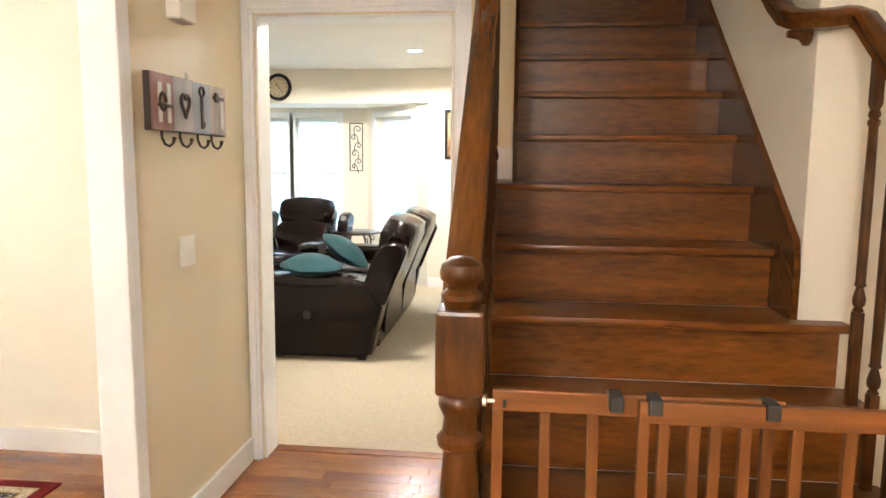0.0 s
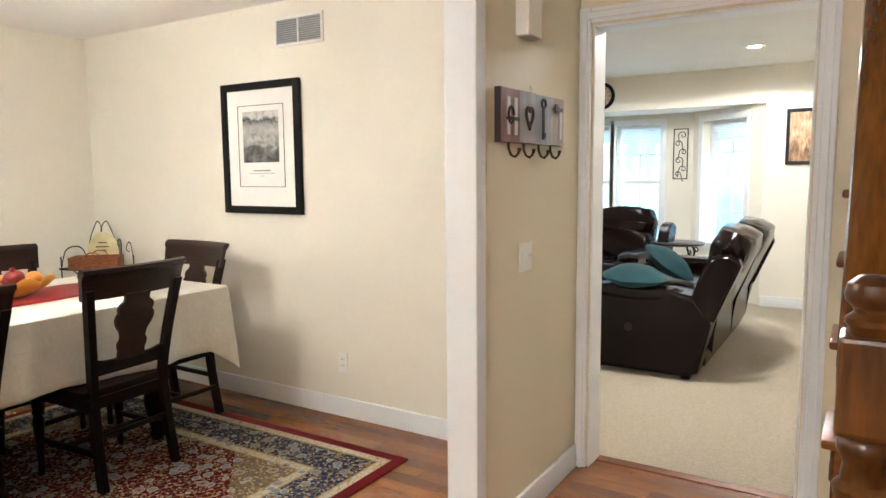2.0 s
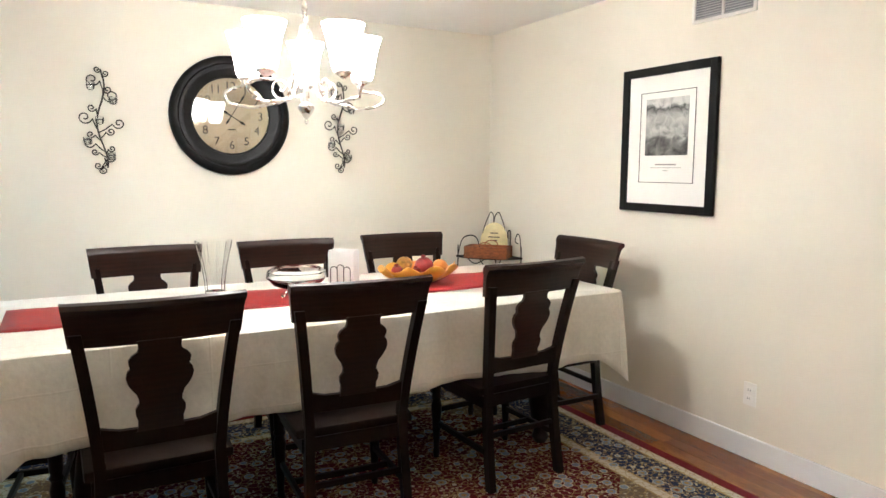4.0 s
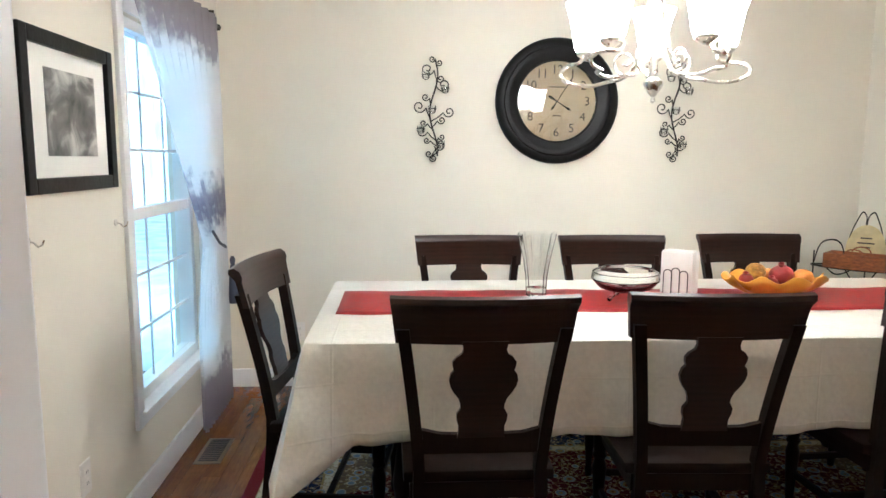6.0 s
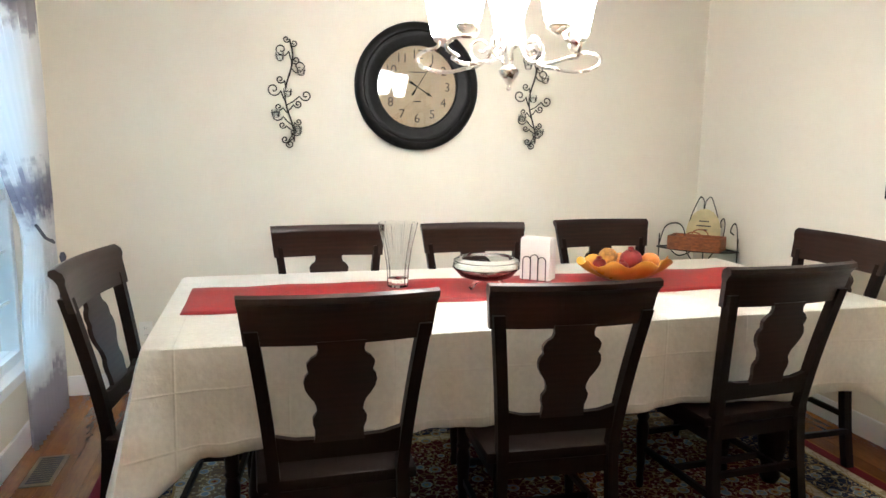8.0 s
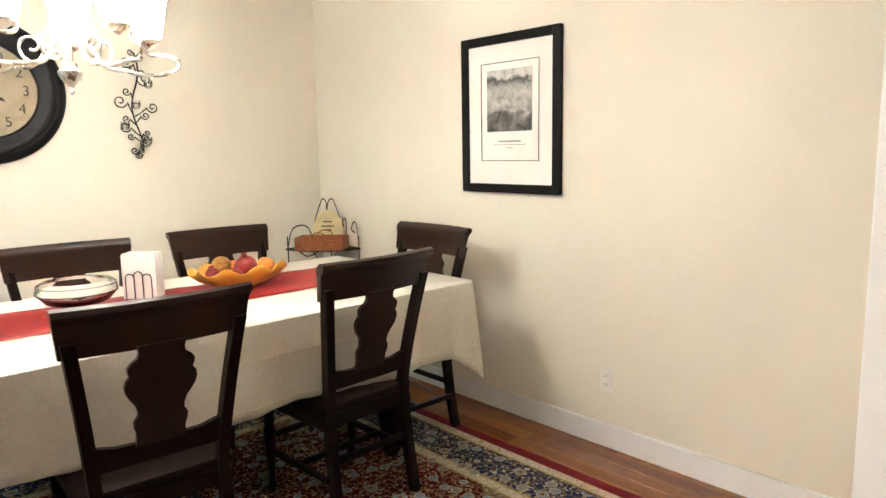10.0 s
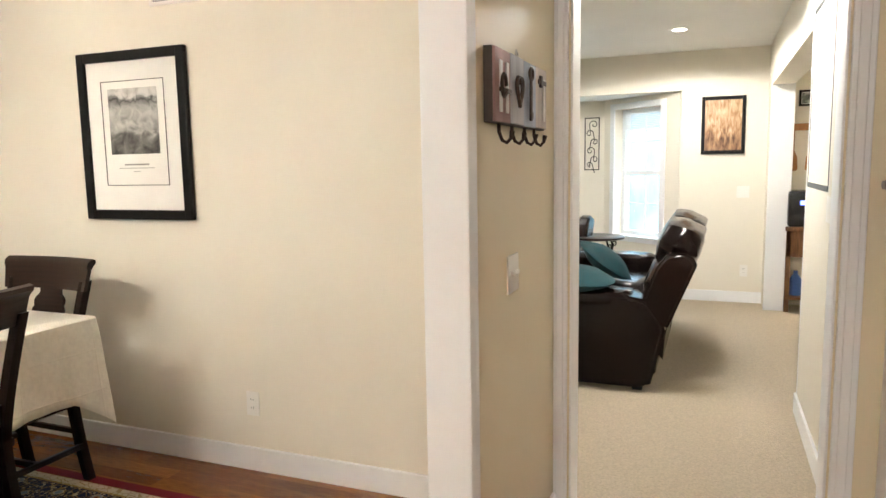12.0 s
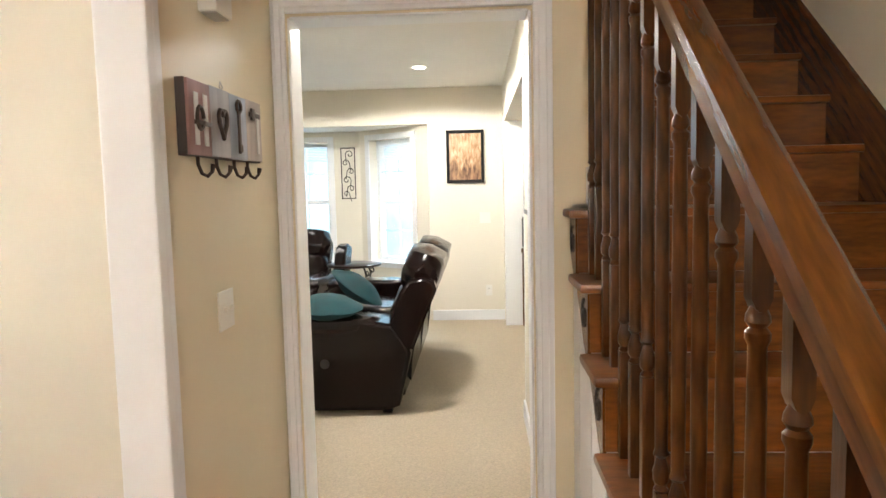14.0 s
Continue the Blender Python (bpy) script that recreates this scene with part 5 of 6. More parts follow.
def vor(scale, feature="F1"):
    v = n.new("ShaderNodeTexVoronoi")
    v.feature = feature
    v.inputs["Scale"].default_value = scale
    ln.new(tc.outputs["Object"], v.inputs["Vector"])
    return v


big, small, vine = vor(12.5), vor(42), vor(26, "DISTANCE_TO_EDGE")
petal = ramp(big.outputs["Distance"], [(0.0, RRED), (0.10, GOLD), (0.20, SKY), (0.30, IVORY), (0.36, NAVY)])
inblossom = mth("LESS_THAN", big.outputs["Distance"], 0.34)
leaf = ramp(small.outputs["Distance"], [(0.0, GOLD), (0.20, IVORY), (0.32, RRED)])
inleaf = mth("LESS_THAN", small.outputs["Distance"], 0.30)
invine = mth("LESS_THAN", vine.outputs["Distance"], 0.045)
inside = mth("GREATER_THAN", edge, 0.062)
c1 = mixc(mth("MULTIPLY", inside, mth("MULTIPLY", invine, 0.8)), ground_c, GOLD)
c2 = mixc(mth("MULTIPLY", inside, mth("MULTIPLY", inleaf, 0.85)), c1, leaf)
wide = mth("GREATER_THAN", edge, 0.13)
c3 = mixc(mth("MULTIPLY", wide, mth("MULTIPLY", inblossom, 0.9)), c2, petal)
bs = n["Principled BSDF"]
ln.new(c3, bs.inputs["Base Color"])
bs.inputs["Roughness"].default_value = 0.95
bs.inputs["Specular IOR Level"].default_value = 0.1
ns, bp = n.new("ShaderNodeTexNoise"), n.new("ShaderNodeBump")
ns.inputs["Scale"].default_value = 260
ln.new(tc.outputs["Object"], ns.inputs["Vector"])
ln.new(ns.outputs["Fac"], bp.inputs["Height"])
bp.inputs["Strength"].default_value, bp.inputs["Distance"].default_value = 0.7, 0.01
ln.new(bp.outputs["Normal"], bs.inputs["Normal"])
bm = bmesh.new()
box(bm, -hx, -hy, 0.0, hx, hy, 0.009, bevel=0.003)
rug = part("rug", bm, mt)
rug.location = ((RX0 + RX1) / 2, (RY0 + RY1) / 2, 0.0)
tagged(rug, "red, navy and ivory patterned oriental wool rug under the dining table", "rug")

# ---- corner rack with basket ----
rk = empty("corner_rack", pose(WEST + 0.15, NORTH - 0.03, 0), "wrought iron corner rack with scrolled back", "rack")
bm = bmesh.new()
arc = [(0.50 * math.sin(radians(a)), -0.50 * math.cos(radians(a)), 0.775) for a in range(0, 91, 6)]
tube(bm, arc, 0.006, 7)
tube(bm, [(0.0, -0.50, 0.775), (0.0, 0.0, 0.775), (0.50, 0.0, 0.775)], 0.006, 7)
part("shelf_rim", bm, IRON, rk, smooth=True)
bm = bmesh.new()
vs = [bm.verts.new((0, 0, 0.772))] + [bm.verts.new((x * 0.98, y * 0.98, 0.772)) for x, y, z in arc]
top = bm.faces.new(vs)
bmesh.ops.solidify(bm, geom=[top], thickness=0.004)
part("shelf", bm, IRON, rk)
for x, y in ((0.0, -0.48), (0.0, 0.0), (0.48, 0.0)):
    bm = bmesh.new()
    tube(bm, [(x, y, 0), (x, y, 0.4), (x, y, 0.86)], 0.006, 7)
    part("leg", bm, IRON, rk)
for pts in ([(0.0, -0.48, 0.78), (0.02, -0.44, 0.90), (0.06, -0.36, 0.93), (0.10, -0.30, 0.90), (0.12, -0.27, 0.79)], [(0.48, 0.0, 0.78), (0.47, -0.01, 0.92), (0.44, -0.02, 0.95), (0.41, -0.03, 0.90), (0.45, -0.02, 0.88)], [(0.06, -0.24, 0.78), (0.08, -0.22, 0.95), (0.11, -0.17, 1.07), (0.13, -0.15, 1.10), (0.15, -0.13, 1.07), (0.15, -0.135, 1.0)], [(0.27, -0.03, 0.78), (0.24, -0.04, 0.96), (0.20, -0.07, 1.07), (0.18, -0.09, 1.10), (0.16, -0.12, 1.07), (0.155, -0.13, 1.0)], [(0.10, -0.16, 0.80), (0.09, -0.18, 0.92), (0.11, -0.15, 0.98), (0.15, -0.12, 0.97), (0.13, -0.14, 0.92)], [(0.30, -0.03, 0.80), (0.33, -0.03, 0.92), (0.31, -0.03, 0.97), (0.27, -0.03, 0.95), (0.28, -0.03, 0.91)], [(0.03, -0.40, 0.77), (0.08, -0.33, 0.72), (0.14, -0.26, 0.74), (0.16, -0.23, 0.77)], [(0.30, -0.39, 0.77), (0.36, -0.33, 0.69), (0.42, -0.27, 0.72), (0.44, -0.22, 0.77)]):
    fine = []
    for j in range(len(pts) - 1):
        p0, p1, p2, p3 = pts[max(j - 1, 0)], pts[j], pts[j + 1], pts[min(j + 2, len(pts) - 1)]
        for q in range(5):
            t = q / 5
            fine.append(tuple(0.5 * (2 * p1[c] + (p2[c] - p0[c]) * t + (2 * p0[c] - 5 * p1[c] + 4 * p2[c] - p3[c]) * t * t + (3 * p1[c] - p0[c] - 3 * p2[c] + p3[c]) * t ** 3) for c in range(3)))
    bm = bmesh.new()
    tube(bm, fine + [pts[-1]], 0.0048, 6)
    part("scroll", bm, IRON, rk, smooth=True)
for piece in rk.children:
    piece.data.transform(Matrix.Diagonal((0.70, 0.70, 1.0, 1.0)))
WICK = material("orange_brown_wicker", (0.27, 0.085, 0.025), 0.65, var=0.35, scale=40, bump=0.5, bscale=120, stretch=(1, 1, 2.5))
bk = empty("basket", pose(-4.38, 3.235, 0.777, 0, 0, 42), "flat orange-brown woven basket with handles on the rack", "basket")
bm = bmesh.new()
for d in ((-0.16, -0.09, 0, 0.16, 0.09, 0.008), (-0.16, -0.09, 0.008, 0.16, -0.078, 0.085), (-0.16, 0.078, 0.008, 0.16, 0.09, 0.085), (-0.16, -0.078, 0.008, -0.148, 0.078, 0.085), (0.148, -0.078, 0.008, 0.16, 0.078, 0.085)):
    box(bm, *d, bevel=0.003)
part("body", bm, WICK, bk)
for yy in (-0.084, 0.084):
    bm = bmesh.new()
    tube(bm, [(0.05 * math.cos(a * math.pi / 8), yy, 0.083 + 0.035 * math.sin(a * math.pi / 8)) for a in range(9)], 0.004, 6)
    part("handle", bm, WICK, bk)
pl = empty("decorative_plaque", pose(-4.435, 3.315, 0.777, 0, 0, 42), "cream arched plaque with brown rim on the rack", "plaque")
bm = bmesh.new()
prism(bm, [(-0.105, 0.0)] + [(-0.105 * math.cos(radians(a)), 0.10 + 0.15 * math.sin(radians(a))) for a in range(0, 181, 12)] + [(0.105, 0.0)], -0.006, 0.006, pose(0, 0, 0, -8))
part("board", bm, material("cream_plaque", (0.62, 0.52, 0.28), 0.6, var=0.15, scale=14), pl)
for zz, w in ((0.17, 0.03), (0.14, 0.045), (0.115, 0.025)):
    bm = bmesh.new()
    box(bm, -w, -0.0085, zz - 0.004, w, -0.006, zz + 0.004, m=pose(0, 0, 0, -8))
    part("writing_bar", bm, INK, pl)

# ---- on the table ----
TOP = TZ + 0.0175
v = empty("vase", pose(-3.45, 1.139, TOP), "tall clear flared glass vase with red tint at the foot", "vase")
bm = bmesh.new()
lathe(bm, [(0.0, 0.0), (0.044, 0.0), (0.046, 0.03), (0.048, 0.08), (0.060, 0.16), (0.086, 0.27), (0.082, 0.27), (0.056, 0.16), (0.042, 0.085), (0.040, 0.035), (0.0, 0.03)], 12, caps=False)
part("body", bm, CRYSTAL, v)
bw = empty("glass_bowl", pose(-3.36, 1.50, TOP), "footed cut-glass bowl with curved rim", "bowl")
bm = bmesh.new()
lathe(bm, [(0.0, 0.03), (0.06, 0.032), (0.11, 0.05), (0.143, 0.085), (0.138, 0.115), (0.118, 0.128), (0.114, 0.126), (0.132, 0.112), (0.136, 0.087), (0.105, 0.056), (0.0, 0.038)], 32, caps=False)
part("body", bm, CRYSTAL, bw, smooth=True)
for i in range(3):
    a = radians(120 * i + 60)
    bm = bmesh.new()
    tube(bm, [(0.05 * math.cos(a), 0.05 * math.sin(a), 0.036), (0.075 * math.cos(a), 0.075 * math.sin(a), 0.018), (0.095 * math.cos(a), 0.095 * math.sin(a), 0.006)], [0.008, 0.007, 0.010], 8)
    part("foot", bm, CRYSTAL, bw, smooth=True)
nh = empty("napkin_holder", pose(-3.47, 1.78, TOP, 0, 0, 48), "wire napkin holder full of white paper napkins", "napkin holder")
PAPER = material("white_paper", (0.84, 0.83, 0.80), 0.8, var=0.02, scale=20)
for i in range(14):
    bm = bmesh.new()
    box(bm, -0.068 + 0.002 * math.sin(i), -0.042 + i * 0.006, 0.004, 0.068 + 0.002 * math.cos(i * 2), -0.0375 + i * 0.006, 0.185 + 0.006 * math.sin(i * 1.7))
    part("napkin", bm, PAPER, nh)
for yy in (-0.048, 0.048):
    for xx, hh in ((-0.035, 0.11), (0.0, 0.12), (0.035, 0.11)):
        bm = bmesh.new()
        tube(bm, [(xx - 0.018, yy, 0.0), (xx - 0.018, yy, hh - 0.02)] + [(xx + 0.018 * math.cos(radians(a)), yy, hh - 0.02 + 0.018 * math.sin(radians(a))) for a in range(165, 0, -15)] + [(xx + 0.018, yy, hh - 0.02), (xx + 0.018, yy, 0.0)], 0.0022, 6)
        part("wire_loop", bm, IRON, nh)
fb = empty("leaf_bowl", pose(-3.40, 2.175, TOP, 0, 0, 88), "amber leaf-shaped bowl with wavy rim", "bowl")
AMBER = material("amber_glaze", (0.62, 0.30, 0.035), 0.3, var=0.2, scale=8)
bm = bmesh.new()
rings = []
for r, z, wv in ((0.35, 0.0, 0), (0.6, 0.018, 0.01), (0.85, 0.05, 0.03), (1.0, 0.085, 0.06)):
    rings.append([bm.verts.new((0.218 * r * math.cos(t) * (1 + wv * math.sin(9 * t)), 0.125 * r * math.sin(t) * (1 + wv * math.sin(9 * t)), z + 0.25 * wv * math.cos(9 * t))) for t in [2 * math.pi * i / 72 for i in range(72)]])
for a, b in zip(rings, rings[1:]):
    for i in range(72):
        bm.faces.new((a[i], a[(i + 1) % 72], b[(i + 1) % 72], b[i]))
bm.faces.new(rings[0])
ob = part("body", bm, AMBER, fb, smooth=True)
ob.modifiers.new("thickness", "SOLIDIFY").thickness = 0.005


def pomander(name, x, y, z, r, mt, label, rough=0.0):
    bm = bmesh.new()
    bmesh.ops.create_icosphere(bm, subdivisions=3, radius=r)
    for v_ in bm.verts:
        v_.co *= 1 + rough * noise.noise(v_.co * 40)
        v_.co.z *= 0.93
    if name == "decorative_pomegranate":
        lathe(bm, [(0.004, r * 0.88), (0.010, r * 1.0), (0.014, r * 1.22), (0.011, r * 1.22), (0.004, r * 0.95)], 8, caps=False)
    ob = part(name, bm, mt, None, smooth=True)
    ob.matrix_world = pose(x, y, z, 15, 20, 0)
    tagged(ob, label, "ornament", "fruit and balls in the leaf bowl")


POM = material("dried_pomegranate", (0.22, 0.014, 0.016), 0.5, var=0.35, scale=18, bump=0.2)
ORANGE = material("orange_gourd", (0.55, 0.20, 0.03), 0.5, var=0.2, scale=14, bump=0.1)
GOLDW = material("golden_wicker_ball", (0.40, 0.20, 0.04), 0.6, var=0.45, scale=45, bump=0.7, bscale=90)
for nm, x, y, z, r, m_, lb in (("decorative_pomegranate", 0.03, 0.0, 0.075, 0.050, POM, "dark red dried pomegranate in the bowl"), ("wicker_ball", -0.075, 0.02, 0.088, 0.042, GOLDW, "golden twig ball in the bowl"), ("decorative_gourd", 0.12, -0.01, 0.066, 0.042, ORANGE, "small orange gourd in the bowl"), ("decorative_pomegranate", -0.13, -0.01, 0.058, 0.030, POM, "small dark red dried fruit in the bowl"), ("decorative_pomegranate", -0.04, -0.055, 0.052, 0.026, POM, "small dark red dried fruit in the bowl"), ("decorative_gourd", 0.0, 0.062, 0.062, 0.036, ORANGE, "small orange gourd in the bowl")):
    p = pose(-3.40, 2.175, TOP, 0, 0, 88) @ Vector((x, y, z + 0.014))
    pomander(nm, p.x, p.y, p.z, r, m_, lb, 0.05)


# ---- living room things ----
def puff(bm, c, s, m=None, p=0.55, tuft=0.0):
    """A padded block: a cube swollen into a cushion, size s, centre c."""
    t = bmesh.new()
    bmesh.ops.create_cube(t, size=2)
    bmesh.ops.subdivide_edges(t, edges=t.edges[:], cuts=7, use_grid_fill=True)
    k = lambda a, b, c_: a * (1 - 0.5 * b * b * p) ** 0.5 * (1 - 0.5 * c_ * c_ * p) ** 0.5
    for v_ in t.verts:
        x, y, z = v_.co
        w = 1 + tuft * noise.noise(Vector((x * 2.3 + c[0] * 7, y * 2.3 + c[1] * 5, z * 2.3)))
        v_.co = Vector((c[0] + s[0] / 2 * k(x, y, z) * w, c[1] + s[1] / 2 * k(y, x, z) * w, c[2] + s[2] / 2 * k(z, x, y) * w))
    if m is not None:
        bmesh.ops.transform(t, matrix=m, verts=t.verts[:])
    me = bpy.data.meshes.new("padding")
    t.to_mesh(me)
    t.free()
    bm.from_mesh(me)
    bpy.data.meshes.remove(me)


def recliner_sofa(m, seats, label, name="recliner_sofa"):
    """Faces local -x; ends at y = 0 and y = length; the back leans over +x."""
    so = empty(name, m, label, "sofa")
    SWD, ARM = 0.80 if seats > 1 else 0.66, 0.22
    L = seats * SWD + 2 * ARM
    end = [(-0.90, 0.05), (-0.94, 0.35), (-0.92, 0.52), (-0.82, 0.60), (-0.25, 0.615), (-0.06, 0.585), (0.02, 0.47), (0.045, 0.40), (-0.035, 0.06), (-0.12, 0.03), (-0.80, 0.03)]
    for y0 in (0.0, L - ARM):
        bm = bmesh.new()
        prism(bm, end, y0, y0 + ARM)
        bmesh.ops.bevel(bm, geom=[e_ for e_ in bm.edges if abs(e_.verts[0].co.y - e_.verts[1].co.y) < 1e-5], offset=0.028, segments=3, affect="EDGES")
        arm_ = part("arm", bm, LEATHER, so, "padded leather arm", smooth=True)
        bm = bmesh.new()
        puff(bm, (-0.52, y0 + ARM / 2, 0.575), (0.76, ARM * 1.12, 0.12), tuft=0.05)
        part("arm_pad", bm, LEATHER, arm_, smooth=True)
        # side wing of the reclining back
        bm = bmesh.new()
        ys = (y0 + 0.02, y0 + 0.14) if y0 == 0 else (L - 0.14, L - 0.02)
        prism(bm, [(-0.12, 0.50), (-0.02, 0.78), (0.04, 0.86), (0.13, 0.875), (0.20, 0.845), (0.215, 0.80), (0.06, 0.42), (-0.02, 0.42)], *ys)
        bmesh.ops.bevel(bm, geom=[e_ for e_ in bm.edges if abs(e_.verts[0].co.y - e_.verts[1].co.y) < 1e-5], offset=0.02, segments=3, affect="EDGES")
        part("back_wing", bm, LEATHER, so, smooth=True)
    bm = bmesh.new()
    lathe(bm, [(0.03, 0.0), (0.03, 0.006), (0.012, 0.008)], 16, pose(-0.50, -0.001, 0.34, 90))
    part("recline_handle", bm, DARK, so, "black recline handle")
    bm = bmesh.new()
    box(bm, -0.86, ARM, 0.06, -0.02, L - ARM, 0.36, bevel=0.02)
    part("base", bm, LEATHER, so)
    for i in range(seats):
        y0 = ARM + i * SWD
        bm = bmesh.new()
        puff(bm, (-0.52, y0 + SWD / 2, 0.41), (0.86, SWD * 1.0, 0.22), tuft=0.04)
        part("seat_cushion", bm, LEATHER, so, smooth=True)
        tilt = pose(-0.06, y0 + SWD / 2, 0.46, 0, 20, 0)
        bm = bmesh.new()
        puff(bm, (0, 0, 0.16), (0.24, SWD * 1.02, 0.36), tilt, tuft=0.05)
        part("back_cushion", bm, LEATHER, so, "lower back cushion", smooth=True)
        bm = bmesh.new()
        puff(bm, (0.005, 0, 0.44), (0.28, SWD * 1.02, 0.32), tilt, tuft=0.06)
        part("head_cushion", bm, LEATHER, so, "plump head cushion", smooth=True)
        bm = bmesh.new()
        prism(bm, [(-0.06, 0.25), (0.02, 0.16), (0.04, 0.42), (0.21, 0.84), (0.20, 0.90), (0.14, 0.90), (0.0, 0.50)], y0 + 0.008, y0 + SWD - 0.008)
        bmesh.ops.bevel(bm, geom=[e_ for e_ in bm.edges if abs(e_.verts[0].co.y - e_.verts[1].co.y) < 1e-5], offset=0.012, segments=2, affect="EDGES")
        part("back_panel", bm, LEATHER, so, smooth=True)
    for x in (-0.75, -0.12):
        for y in (0.1, L - 0.1):
            bm = bmesh.new()
            box(bm, x - 0.03, y - 0.03, 0, x + 0.03, y + 0.03, 0.034)
            part("foot", bm, DARK, so)
    return so


recliner_sofa(pose(-0.63, 5.12, 0.004), 2, "dark brown leather reclining sofa with plump headrests")
recliner_sofa(pose(-2.02, 7.96, 0.004, 0, 0, 82) @ pose(0, -0.53, 0), 1, "dark brown leather recliner armchair by the bay", "recliner_chair")


def pillow(m, label):
    bm = bmesh.new()
    puff(bm, (0, 0, 0), (0.46, 0.46, 0.17), p=1.0, tuft=0.05)
    for v_ in bm.verts:
        d = max(abs(v_.co.x), abs(v_.co.y)) / 0.23
        v_.co.z *= max(0.12, 1 - 0.85 * d ** 3)
    ob = part("throw_pillow", bm, TEAL, None, smooth=True)
    ob.matrix_world = m
    tagged(ob, label, "pillow", "teal pillows on the leather sofa")


pillow(pose(-1.13, 5.25, 0.685, 3, 3, 6), "flat teal velvet throw pillow lying on the sofa seat")
pillow(pose(-1.07, 6.02, 0.70, 6, 36, 12), "teal velvet throw pillow leaning in the sofa")

st = empty("side_table", pose(-1.45, 7.98, 0.004), "round dark side table with curled iron legs", "side table")
bm = bmesh.new()
lathe(bm, [(0.265, 0.640), (0.285, 0.648), (0.285, 0.662), (0.275, 0.668)], 40)
part("tabletop", bm, MAHOG, st, smooth=True)
for i in range(4):
    a = radians(45 + 90 * i)
    bm = bmesh.new()
    tube(bm, [(r * math.cos(a), r * math.sin(a), z) for r, z in ((0.17, 0.64), (0.21, 0.56), (0.19, 0.45), (0.12, 0.32), (0.11, 0.2), (0.16, 0.08), (0.22, 0.01))], 0.011, 8)
    leg = part("leg", bm, IRON, st, smooth=True)
    bm = bmesh.new()
    tube(bm, [((0.205 + x) * math.cos(a), (0.205 + x) * math.sin(a), 0.57 + z) for x, z in spiral(0.025, 0.0, 0.035, 1.1, math.pi, -1)], 0.007, 6)
    part("curl", bm, IRON, leg, smooth=True)

orn = empty("wall_ornament", pose(-1.66, 8.949, 1.635), "narrow black iron scroll panel between the bay windows", "wall ornament")
bm = bmesh.new()
for d in ((-0.085, -0.012, -0.30, -0.075, -0.002, 0.30), (0.075, -0.012, -0.30, 0.085, -0.002, 0.30), (-0.075, -0.012, -0.30, 0.075, -0.002, -0.29), (-0.075, -0.012, 0.29, 0.075, -0.002, 0.30)):
    box(bm, *d)
part("frame", bm, IRON, orn)
for cx, cz, r, s0, sg in ((0.02, 0.22, 0.05, math.pi, -1), (-0.03, 0.12, 0.045, 0, 1), (0.03, 0.02, 0.045, math.pi, -1), (-0.02, -0.08, 0.05, 0, 1), (0.03, -0.18, 0.045, math.pi, -1), (-0.03, -0.24, 0.035, 0, 1)):
    bm = bmesh.new()
    tube(bm, [(-cx, -0.007, cz - 0.09)] + [(x, -0.007, z) for x, z in spiral(cx, cz, r, 1.1, s0, sg, 16)], 0.005, 6)
    part("scroll", bm, IRON, orn, smooth=True)

lc = empty("wall_clock", pose(-2.41, BACK, 2.30), "small round black-rimmed clock over the bay", "clock")
bm = bmesh.new()
lathe(bm, [(0.115, 0.01), (0.12, 0.03), (0.14, 0.035), (0.155, 0.02), (0.155, 0.0), (0.115, 0.0)], 40, pose(0, 0, 0, 90), caps=False)
part("rim", bm, BLACK, lc, smooth=True)
bm = bmesh.new()
lathe(bm, [(0.0, 0.012), (0.118, 0.012), (0.118, 0.004)], 40, pose(0, 0, 0, 90), caps=False)
part("face", bm, bpy.data.materials["aged_clock_face"], lc)
for i in range(12):
    a = radians(30 * i)
    bm = bmesh.new()
    box(bm, -0.004, -0.015, 0.085, 0.004, -0.0125, 0.105, m=pose(0, 0, 0, 0, 30 * i, 0))
    part("hour_mark", bm, INK, lc)
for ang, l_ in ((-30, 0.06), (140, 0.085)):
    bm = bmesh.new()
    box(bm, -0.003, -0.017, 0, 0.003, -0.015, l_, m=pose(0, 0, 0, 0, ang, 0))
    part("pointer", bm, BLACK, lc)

for lx, ly in ((-0.64, 7.05), (-0.64, 4.9), (-2.4, 7.05), (-2.4, 4.9)):
    dl = empty("recessed_light", pose(lx, ly, LIVE_Z), "lit white recessed ceiling downlight", "downlight", "living room downlights")
    bm = bmesh.new()
    lathe(bm, [(0.055, -0.002), (0.075, -0.006), (0.085, -0.003), (0.086, 0.0)], 28, caps=False)
    part("trim_ring", bm, PLASTIC, dl, smooth=True)
    bm = bmesh.new()
    lathe(bm, [(0.0, -0.0015), (0.057, -0.0015)], 28, caps=False)
    part("lens", bm, BULB, dl)

# seen through the kitchen opening
pr = empty("paddle_rack", pose(0.44, BACK, 0), "wooden peg board with two hanging wooden paddles", "paddle rack")
OAKL = wood("light_paddle_wood", (0.30, 0.13, 0.045), (0.50, 0.25, 0.10), 0.5, grain=(12, 12, 1))
bm = bmesh.new()
box(bm, -0.13, -0.02, 1.69, 0.15, 0, 1.755, bevel=0.003)
part("peg_board", bm, OAKL, pr)
for xx in (-0.085, 0.06):
    bm = bmesh.new()
    prism(bm, [(xx - 0.008, 1.69), (xx - 0.008, 1.50), (xx - 0.035, 1.44), (xx - 0.042, 1.33), (xx - 0.03, 1.31), (xx + 0.03, 1.31), (xx + 0.042, 1.33), (xx + 0.035, 1.44), (xx + 0.008, 1.50), (xx + 0.008, 1.69)], -0.034, -0.022)
    part("paddle", bm, OAKL, pr)
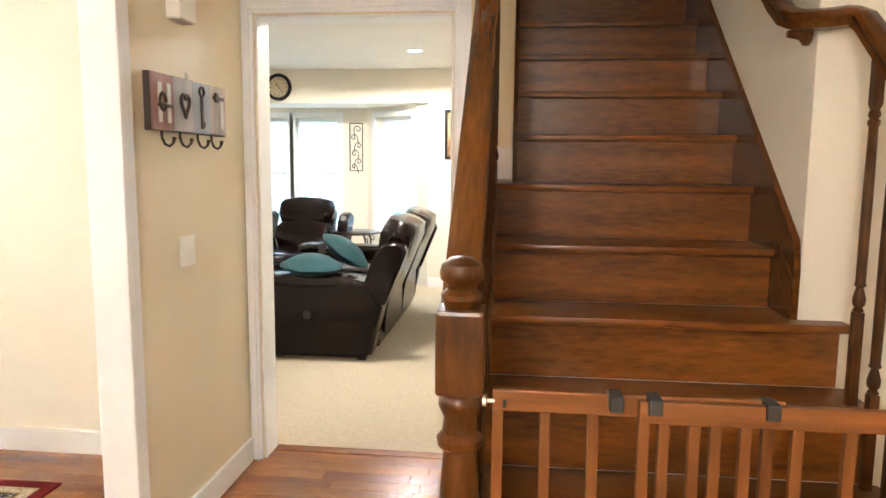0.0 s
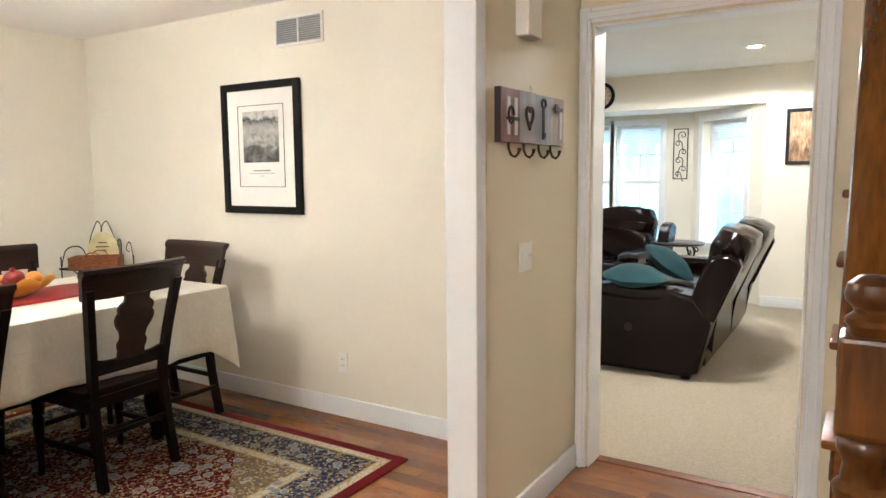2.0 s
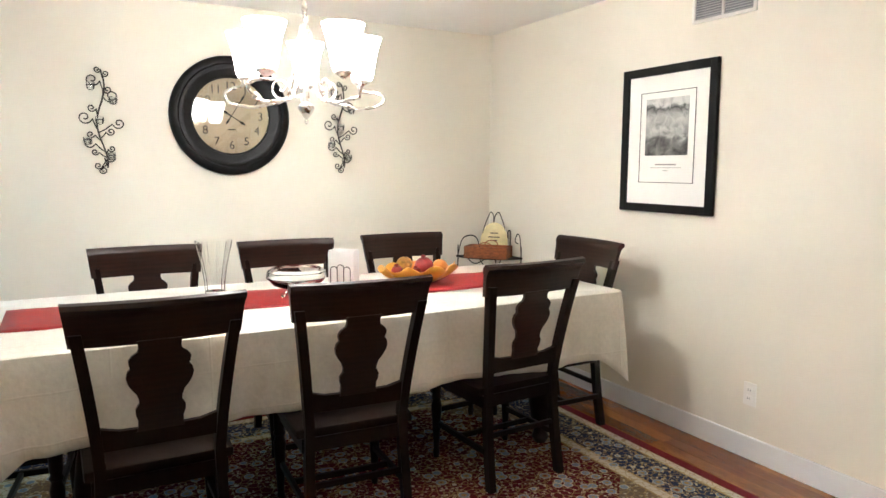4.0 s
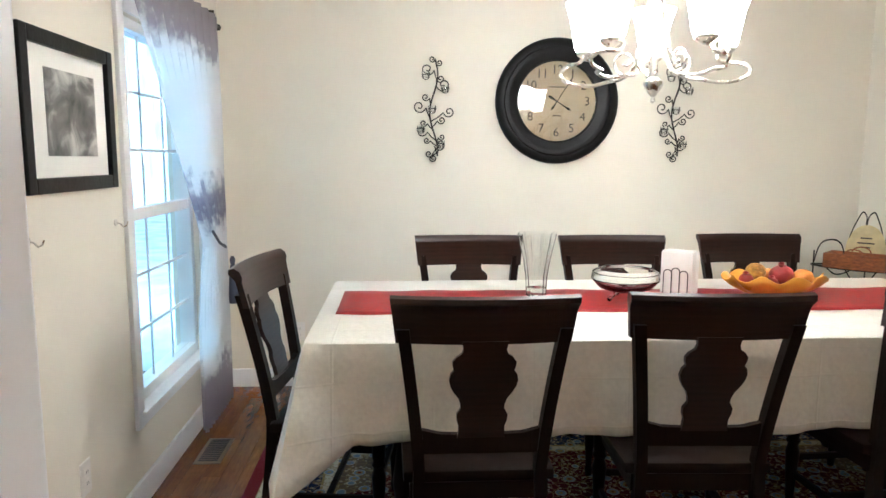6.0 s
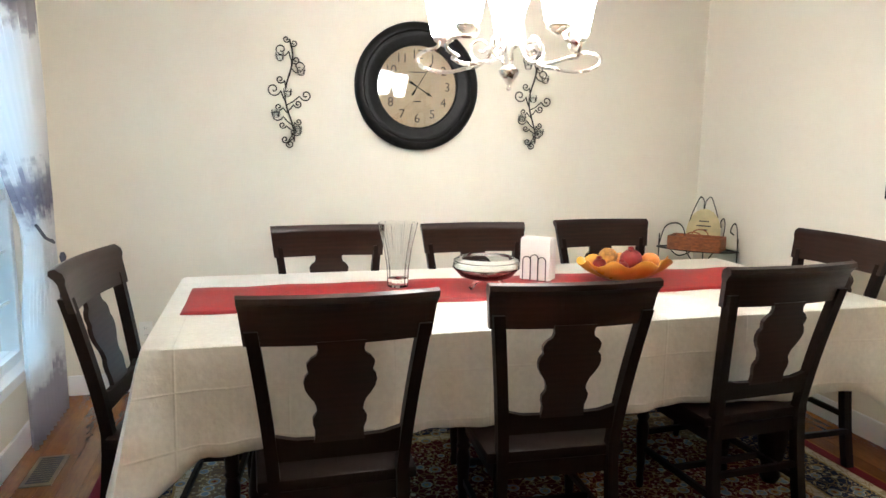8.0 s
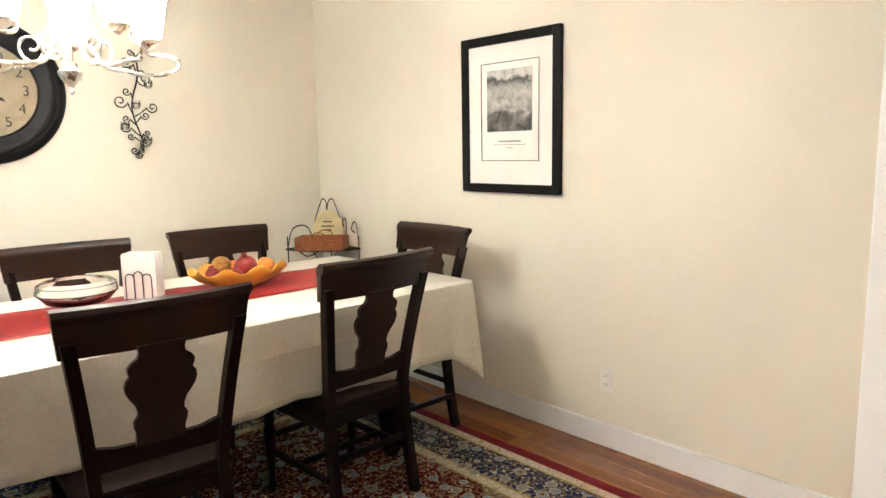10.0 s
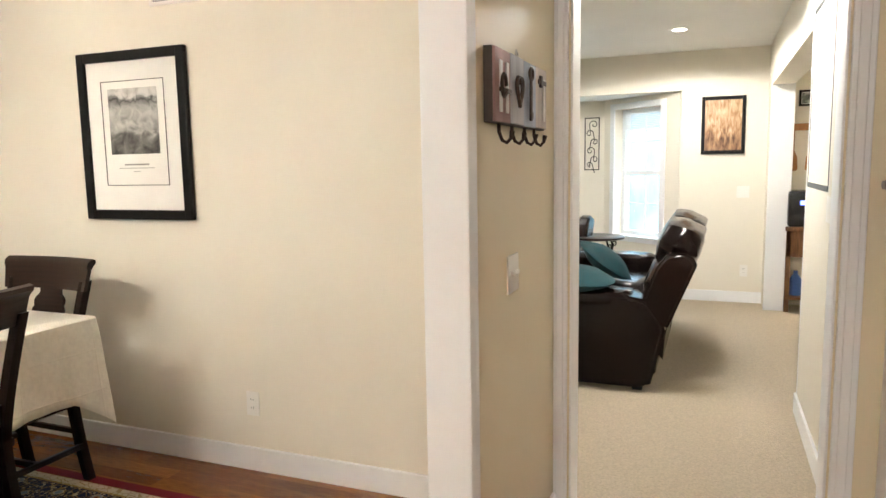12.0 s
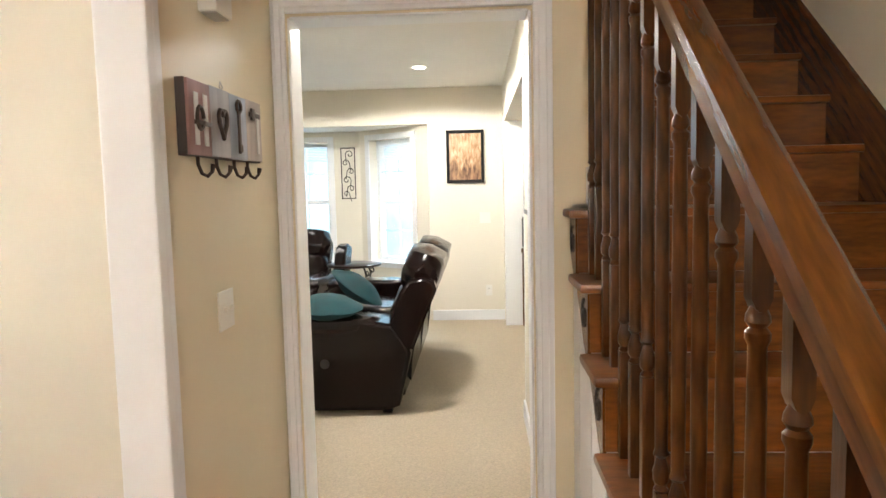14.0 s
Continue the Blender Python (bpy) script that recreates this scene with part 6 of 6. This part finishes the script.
sd = empty("rustic_stand", pose(0.45, BACK - 0.22, 0.003), "rough wooden stand holding bottles", "stand")
RUSTIC = wood("rustic_wood", (0.06, 0.025, 0.010), (0.20, 0.095, 0.04), 0.6, grain=(12, 12, 1))
bm = bmesh.new()
box(bm, -0.16, -0.16, 0.76, 0.16, 0.16, 0.80, bevel=0.005)
part("top", bm, RUSTIC, sd)
bm = bmesh.new()
box(bm, -0.15, -0.15, 0.52, 0.15, -0.13, 0.76)
part("front_panel", bm, RUSTIC, sd)
for x in (-0.13, 0.13):
    for y in (-0.13, 0.13):
        bm = bmesh.new()
        box(bm, x - 0.02, y - 0.02, 0, x + 0.02, y + 0.02, 0.76, bevel=0.003)
        part("leg", bm, RUSTIC, sd)
bm = bmesh.new()
box(bm, -0.15, -0.15, 0.12, 0.15, 0.15, 0.145)
part("shelf", bm, RUSTIC, sd)
bm = bmesh.new()
lathe(bm, [(0.05, 0.0), (0.055, 0.01), (0.055, 0.15), (0.02, 0.20), (0.02, 0.23)], 18)
ob = part("water_bottle", bm, material("blue_plastic", (0.05, 0.12, 0.35), 0.3), None, smooth=True)
ob.matrix_world = pose(0.40, BACK - 0.24, 0.149)
tagged(ob, "blue plastic bottle on the rustic stand", "bottle")
cm = empty("coffee_machine", pose(0.45, BACK - 0.22, 0.804), "black countertop coffee machine with blue display", "coffee machine")
bm = bmesh.new()
box(bm, -0.15, -0.15, 0.0, 0.15, 0.15, 0.33, bevel=0.03)
part("housing", bm, material("gloss_black_plastic", (0.01, 0.01, 0.012), 0.2), cm, smooth=True)
bm = bmesh.new()
box(bm, -0.05, -0.1525, 0.20, 0.05, -0.1505, 0.24)
part("display", bm, glow("blue_display", (0.1, 0.2, 1.0), 2.0), cm)

# ---- oak strip floor ----
random.seed(11)
PW = 0.083
shared = {}


def plank_mesh(length):
    if length not in shared:
        bm = bmesh.new()
        box(bm, 0.0003, 0.0003, -0.012, length - 0.0003, PW - 0.0003, 0.0)
        bmesh.ops.bevel(bm, geom=[e_ for e_ in bm.edges if min(e_.verts[0].co.z, e_.verts[1].co.z) > -0.001], offset=0.0007, segments=1, affect="EDGES")
        me = bpy.data.meshes.new("plank")
        bm.to_mesh(me)
        bm.free()
        me.materials.append(FLOOR_OAK)
        shared[length] = me
    return shared[length]


floor_ob = bpy.data.objects["floor"]
rest_v, rest_f = [], []
count = 0
for r in range(62):
    y = 3.655 - PW * (r + 1)
    x = -4.72 + random.uniform(-0.6, 0)
    while x < 1.6:
        L = random.choice((0.4, 0.6, 0.8, 1.0, 1.2))
        near = (x > -1.75 and y > 1.4 and x < 0.5) or (y > 3.08 and x > -4.8) or (-1.75 < x < -1.0 and y > -0.4) or (y < 0.05 and x < -2.4)
        if near and count < 295:
            ob = new("plank", plank_mesh(L))
            ob.parent = floor_ob
            ob.location = (x, y, 0)
            count += 1
        else:
            b0 = len(rest_v)
            rest_v += [(x + 0.001, y + 0.001, -0.0125), (x + L - 0.001, y + 0.001, -0.0125), (x + L - 0.001, y + PW - 0.001, -0.0125), (x + 0.001, y + PW - 0.001, -0.0125), (x + 0.001, y + 0.001, 0), (x + L - 0.001, y + 0.001, 0), (x + L - 0.001, y + PW - 0.001, 0), (x + 0.001, y + PW - 0.001, 0)]
            rest_f += [tuple(b0 + k for k in q) for q in ((4, 5, 6, 7), (0, 1, 5, 4), (1, 2, 6, 5), (2, 3, 7, 6), (3, 0, 4, 7))]
        x += L
me = bpy.data.meshes.new("planks")
me.from_pydata(rest_v, [], rest_f)
me.materials.append(FLOOR_OAK)
ob = new("planks", me)
ob.parent = floor_ob
ob["kind"] = "stuff"
